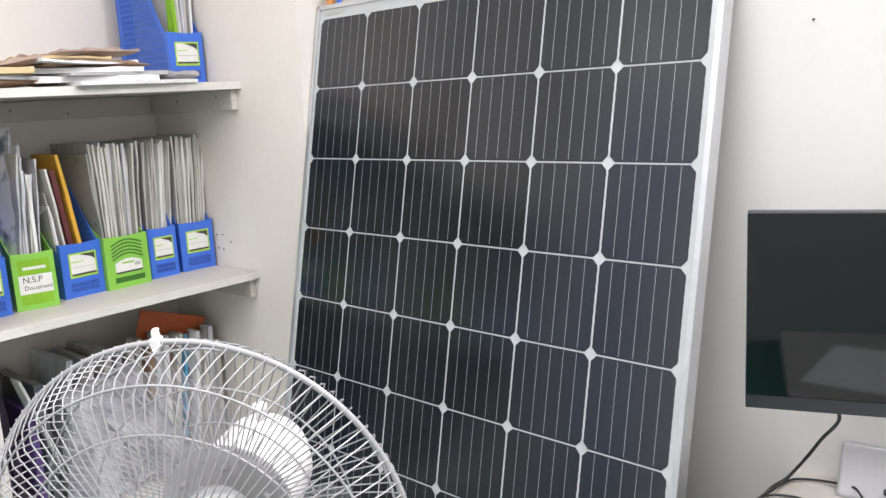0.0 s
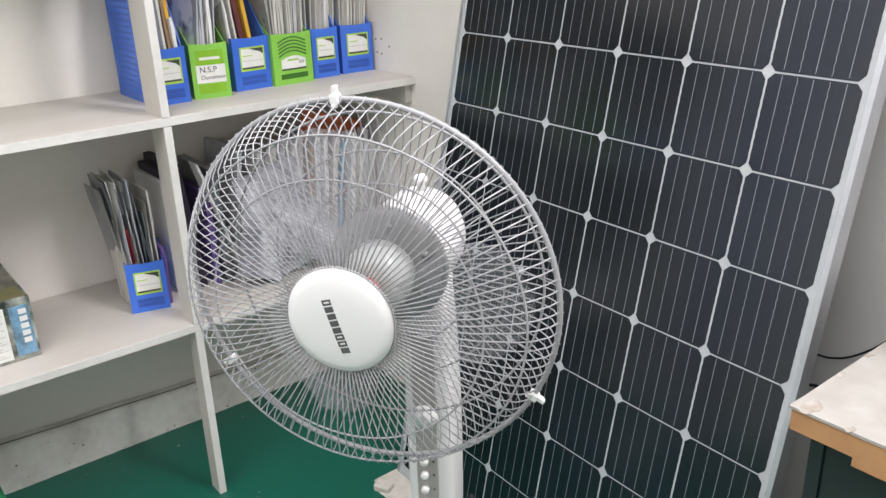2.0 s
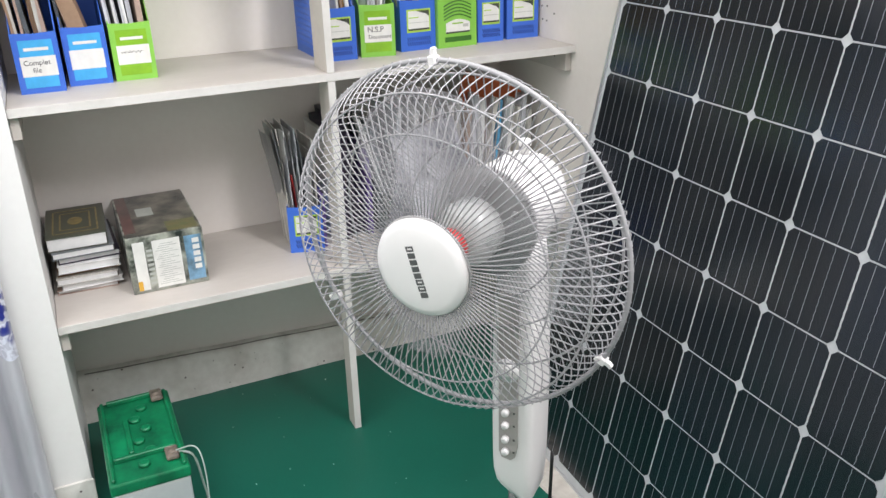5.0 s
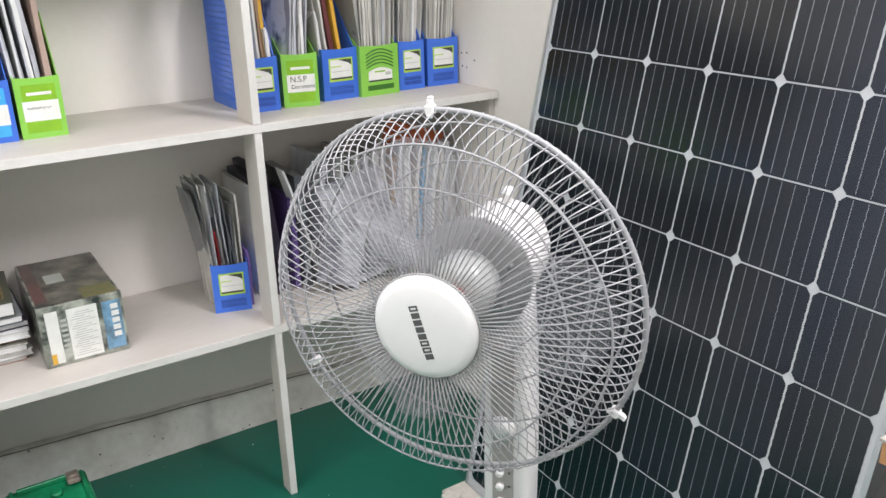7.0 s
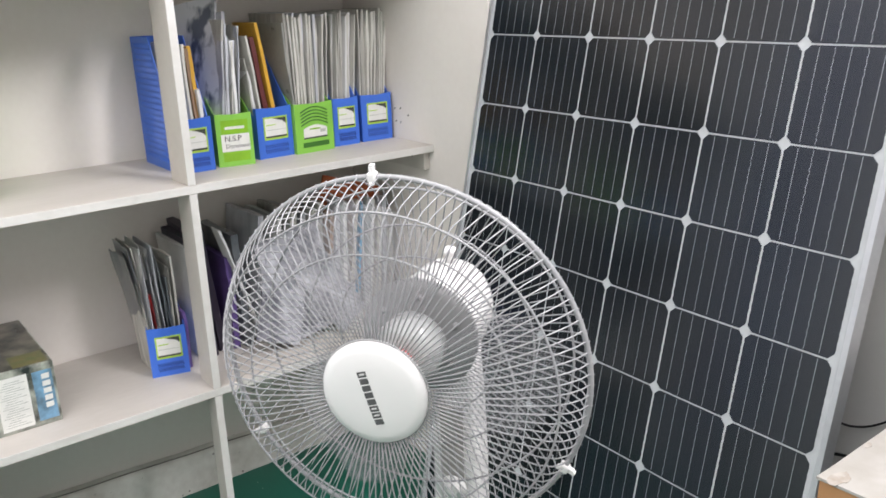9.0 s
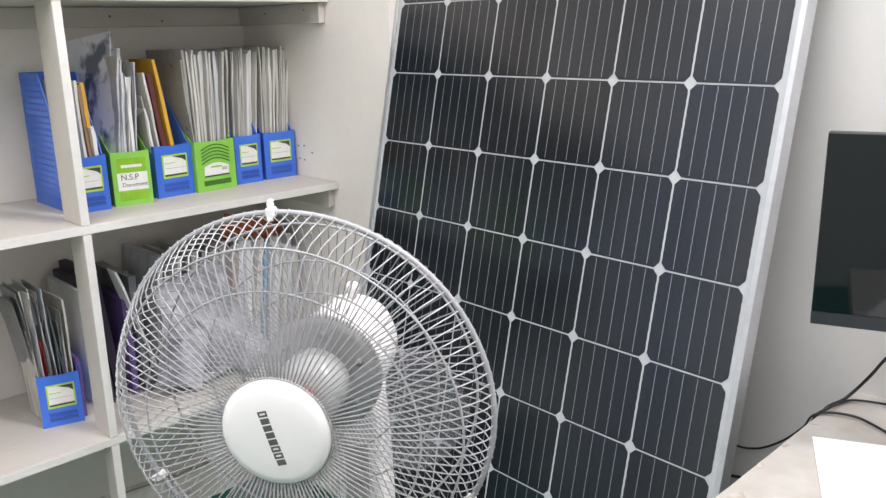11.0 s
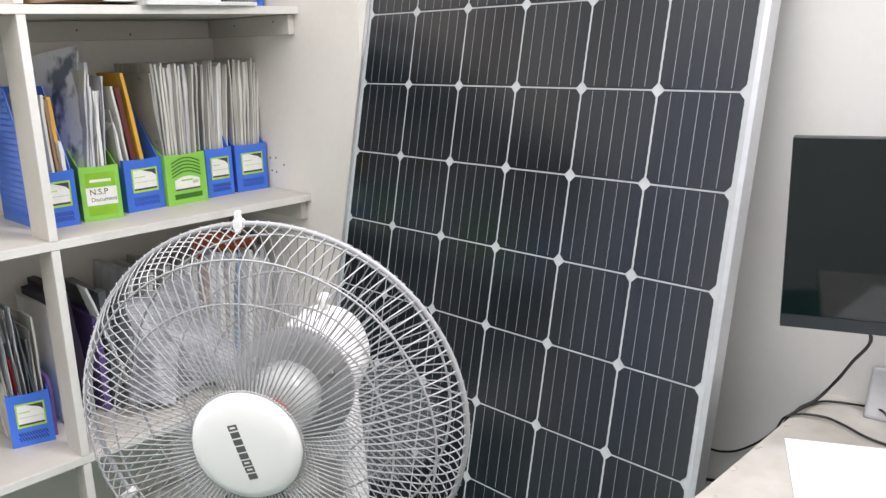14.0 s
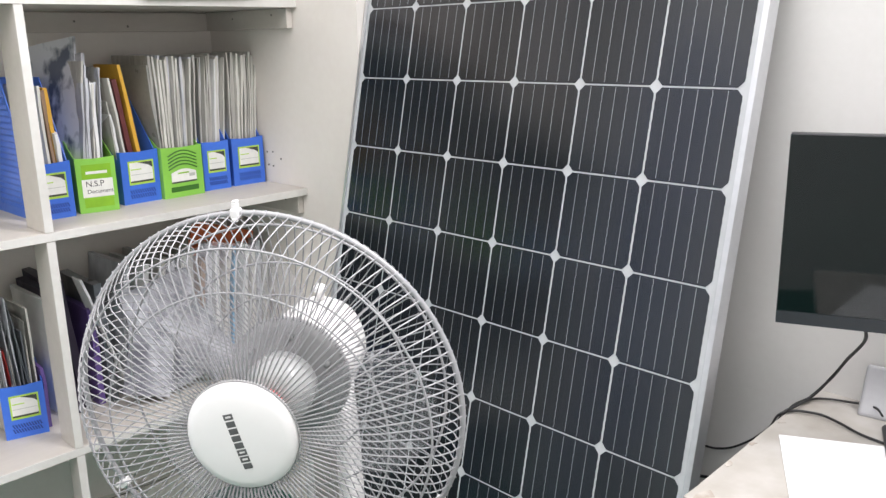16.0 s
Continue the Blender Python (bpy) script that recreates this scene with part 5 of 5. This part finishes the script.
solid("nail", cyl(0.0018, 0.0014, 0, 0.003, 8), BLACK, "small dark nail in the wall", "nail", pose(0.615, 0.3495, 1.479, 90, 0, 0))

# ---------------- things on the floor and behind ----------------
stick = thing("broom_stick", pose(-0.455, 0.340, 0.0, -1.2, 0, 0), "orange wooden stick standing behind the panel", "stick")
part("shaft", cyl(0.010, 0.010, 0.0, 1.86, 14), STICK, stick, "", True)
solid("blue_rod", cyl(0.006, 0.006, 0.0, 1.84, 10), BLUE, "thin blue rod standing behind the panel", "rod", pose(-0.425, 0.345, 0.0, -1.0, 0, 0), smooth=True)

battery = thing("car_battery", pose(-0.495, -1.012, 0), "grey battery with green lid standing on the floor", "battery")
BL, BW = 0.345, 0.166
part("case", box(-BL, 0, 0, BW, 0, 0.165, 0.004, 2), BATTERY_BODY, battery, "pale translucent case")
part("lid", box(-BL - 0.003, 0.003, -0.003, BW + 0.003, 0.1652, 0.194, 0.005, 2), BATTERY_GREEN, battery, "green plastic lid")
part("lid_ridge", box(-0.085, -0.075, 0.015, BW - 0.02, 0.1942, 0.207, 0.002), BATTERY_GREEN, battery)
part("lid_ridge", box(-BL + 0.01, -BL + 0.02, 0.02, BW - 0.02, 0.1942, 0.207, 0.002), BATTERY_GREEN, battery)
for y in (0.004, BW - 0.012):
    part("lid_rim", box(-BL + 0.006, -0.006, y, y + 0.008, 0.1942, 0.203, 0.002), BATTERY_GREEN, battery)
part("lid_recess", box(-BL + 0.10, -0.10, 0.050, 0.062, 0.1942, 0.200, 0.002), BATTERY_GREEN, battery)
for k in range(6):
    part("filler_cap", lathe([(0.013, 0), (0.013, 0.007), (0.009, 0.009), (0.005, 0.009)], 14), BATTERY_GREEN, battery, "", True, pose(-0.045 - k * 0.047, BW * 0.46 + 0.02 * (k % 2), 0.1942))
for x in (-0.050, -BL + 0.03):
    t = part("terminal", cyl(0.011, 0.009, 0.0, 0.018, 12), LEAD, battery, "corroded lead terminal", True, pose(x, BW - 0.028, 0.1942))
    part("clamp", box(-0.022, 0.022, -0.014, 0.014, 0.004, 0.016, 0.003), LEAD, t, "corroded clamp")
for k, line in enumerate((((-0.545, -0.872, 0.207), (-0.540, -0.830, 0.185), (-0.556, -0.815, 0.08), (-0.567, -0.802, 0.006), (-0.532, -0.761, 0.004), (-0.474, -0.722, 0.004), (-0.374, -0.703, 0.004), (-0.25, -0.70, 0.004)),
                          ((-0.545, -0.870, 0.207), (-0.51, -0.826, 0.228), (-0.480, -0.815, 0.19), (-0.470, -0.818, 0.08), (-0.450, -0.830, 0.005), (-0.38, -0.86, 0.004), (-0.25, -0.85, 0.004)))):
    solid("battery_wire", tube(spline(line), 0.0018 if k else 0.0028, 6), CABLE_CLEAR, "pale twin wire from the battery across the floor", "wire", group="battery wires", smooth=True)
solid("broken_block", box(-0.022, 0.022, -0.016, 0.016, 0, 0.02, 0.003, 1), CONCRETE, "broken piece of tan concrete on the floor", "rubble", pose(-0.455, -0.055, 0, 0, 0, 25))


def curtain():
    """A hanging curtain in deep folds, blossoms above and plain below."""
    bm = bmesh.new()
    uv = bm.loops.layers.uv.new("UVMap")
    nu, nv = 120, 40
    grid, where = [], {}
    for i in range(nu + 1):
        s = i / nu
        col_ = []
        for j in range(nv + 1):
            z = 0.02 + 2.1 * j / nv
            y = -1.138 - 0.62 * s
            x = -0.700 + 0.028 * math.sin(s * 52 + 0.6 * math.sin(z * 1.6)) + 0.012 * math.sin(s * 19 + 1 + z * 0.5)
            v = bm.verts.new((x, y, z))
            where[v] = (s * 1.1, z)
            col_.append(v)
        grid.append(col_)
    for i in range(nu):
        for j in range(nv):
            f = bm.faces.new((grid[i][j], grid[i + 1][j], grid[i + 1][j + 1], grid[i][j + 1]))
            for l in f.loops:
                l[uv].uv = where[l.vert]
    ob = solid("curtain", bm, CURTAIN, "white and silver curtain with blue blossoms in folds", "curtain", smooth=True)
    thick = ob.modifiers.new("thickness", "SOLIDIFY")
    thick.thickness = 0.0015
    return ob


curtain()


def specks():
    """Tiny flakes of white paint scattered on the floor."""
    rnd = random.Random(12)
    bm = bmesh.new()
    for k in range(46):
        x, y = rnd.uniform(-1.05, 0.2), rnd.uniform(-1.0, 0.0)
        r = 0.0012 + 0.0022 * rnd.random() ** 3
        a = rnd.random() * 6
        low = [bm.verts.new((x + r * math.cos(a + i * 1.257), y + r * 0.7 * math.sin(a + i * 1.257), 0.0003)) for i in range(5)]
        tip = bm.verts.new((x, y, 0.0011))
        for i in range(5):
            bm.faces.new((low[i], low[(i + 1) % 5], tip))
    return solid("paint_flakes", bm, LABEL, "tiny white paint flakes scattered on the floor", "flakes", kind="stuff")


specks()
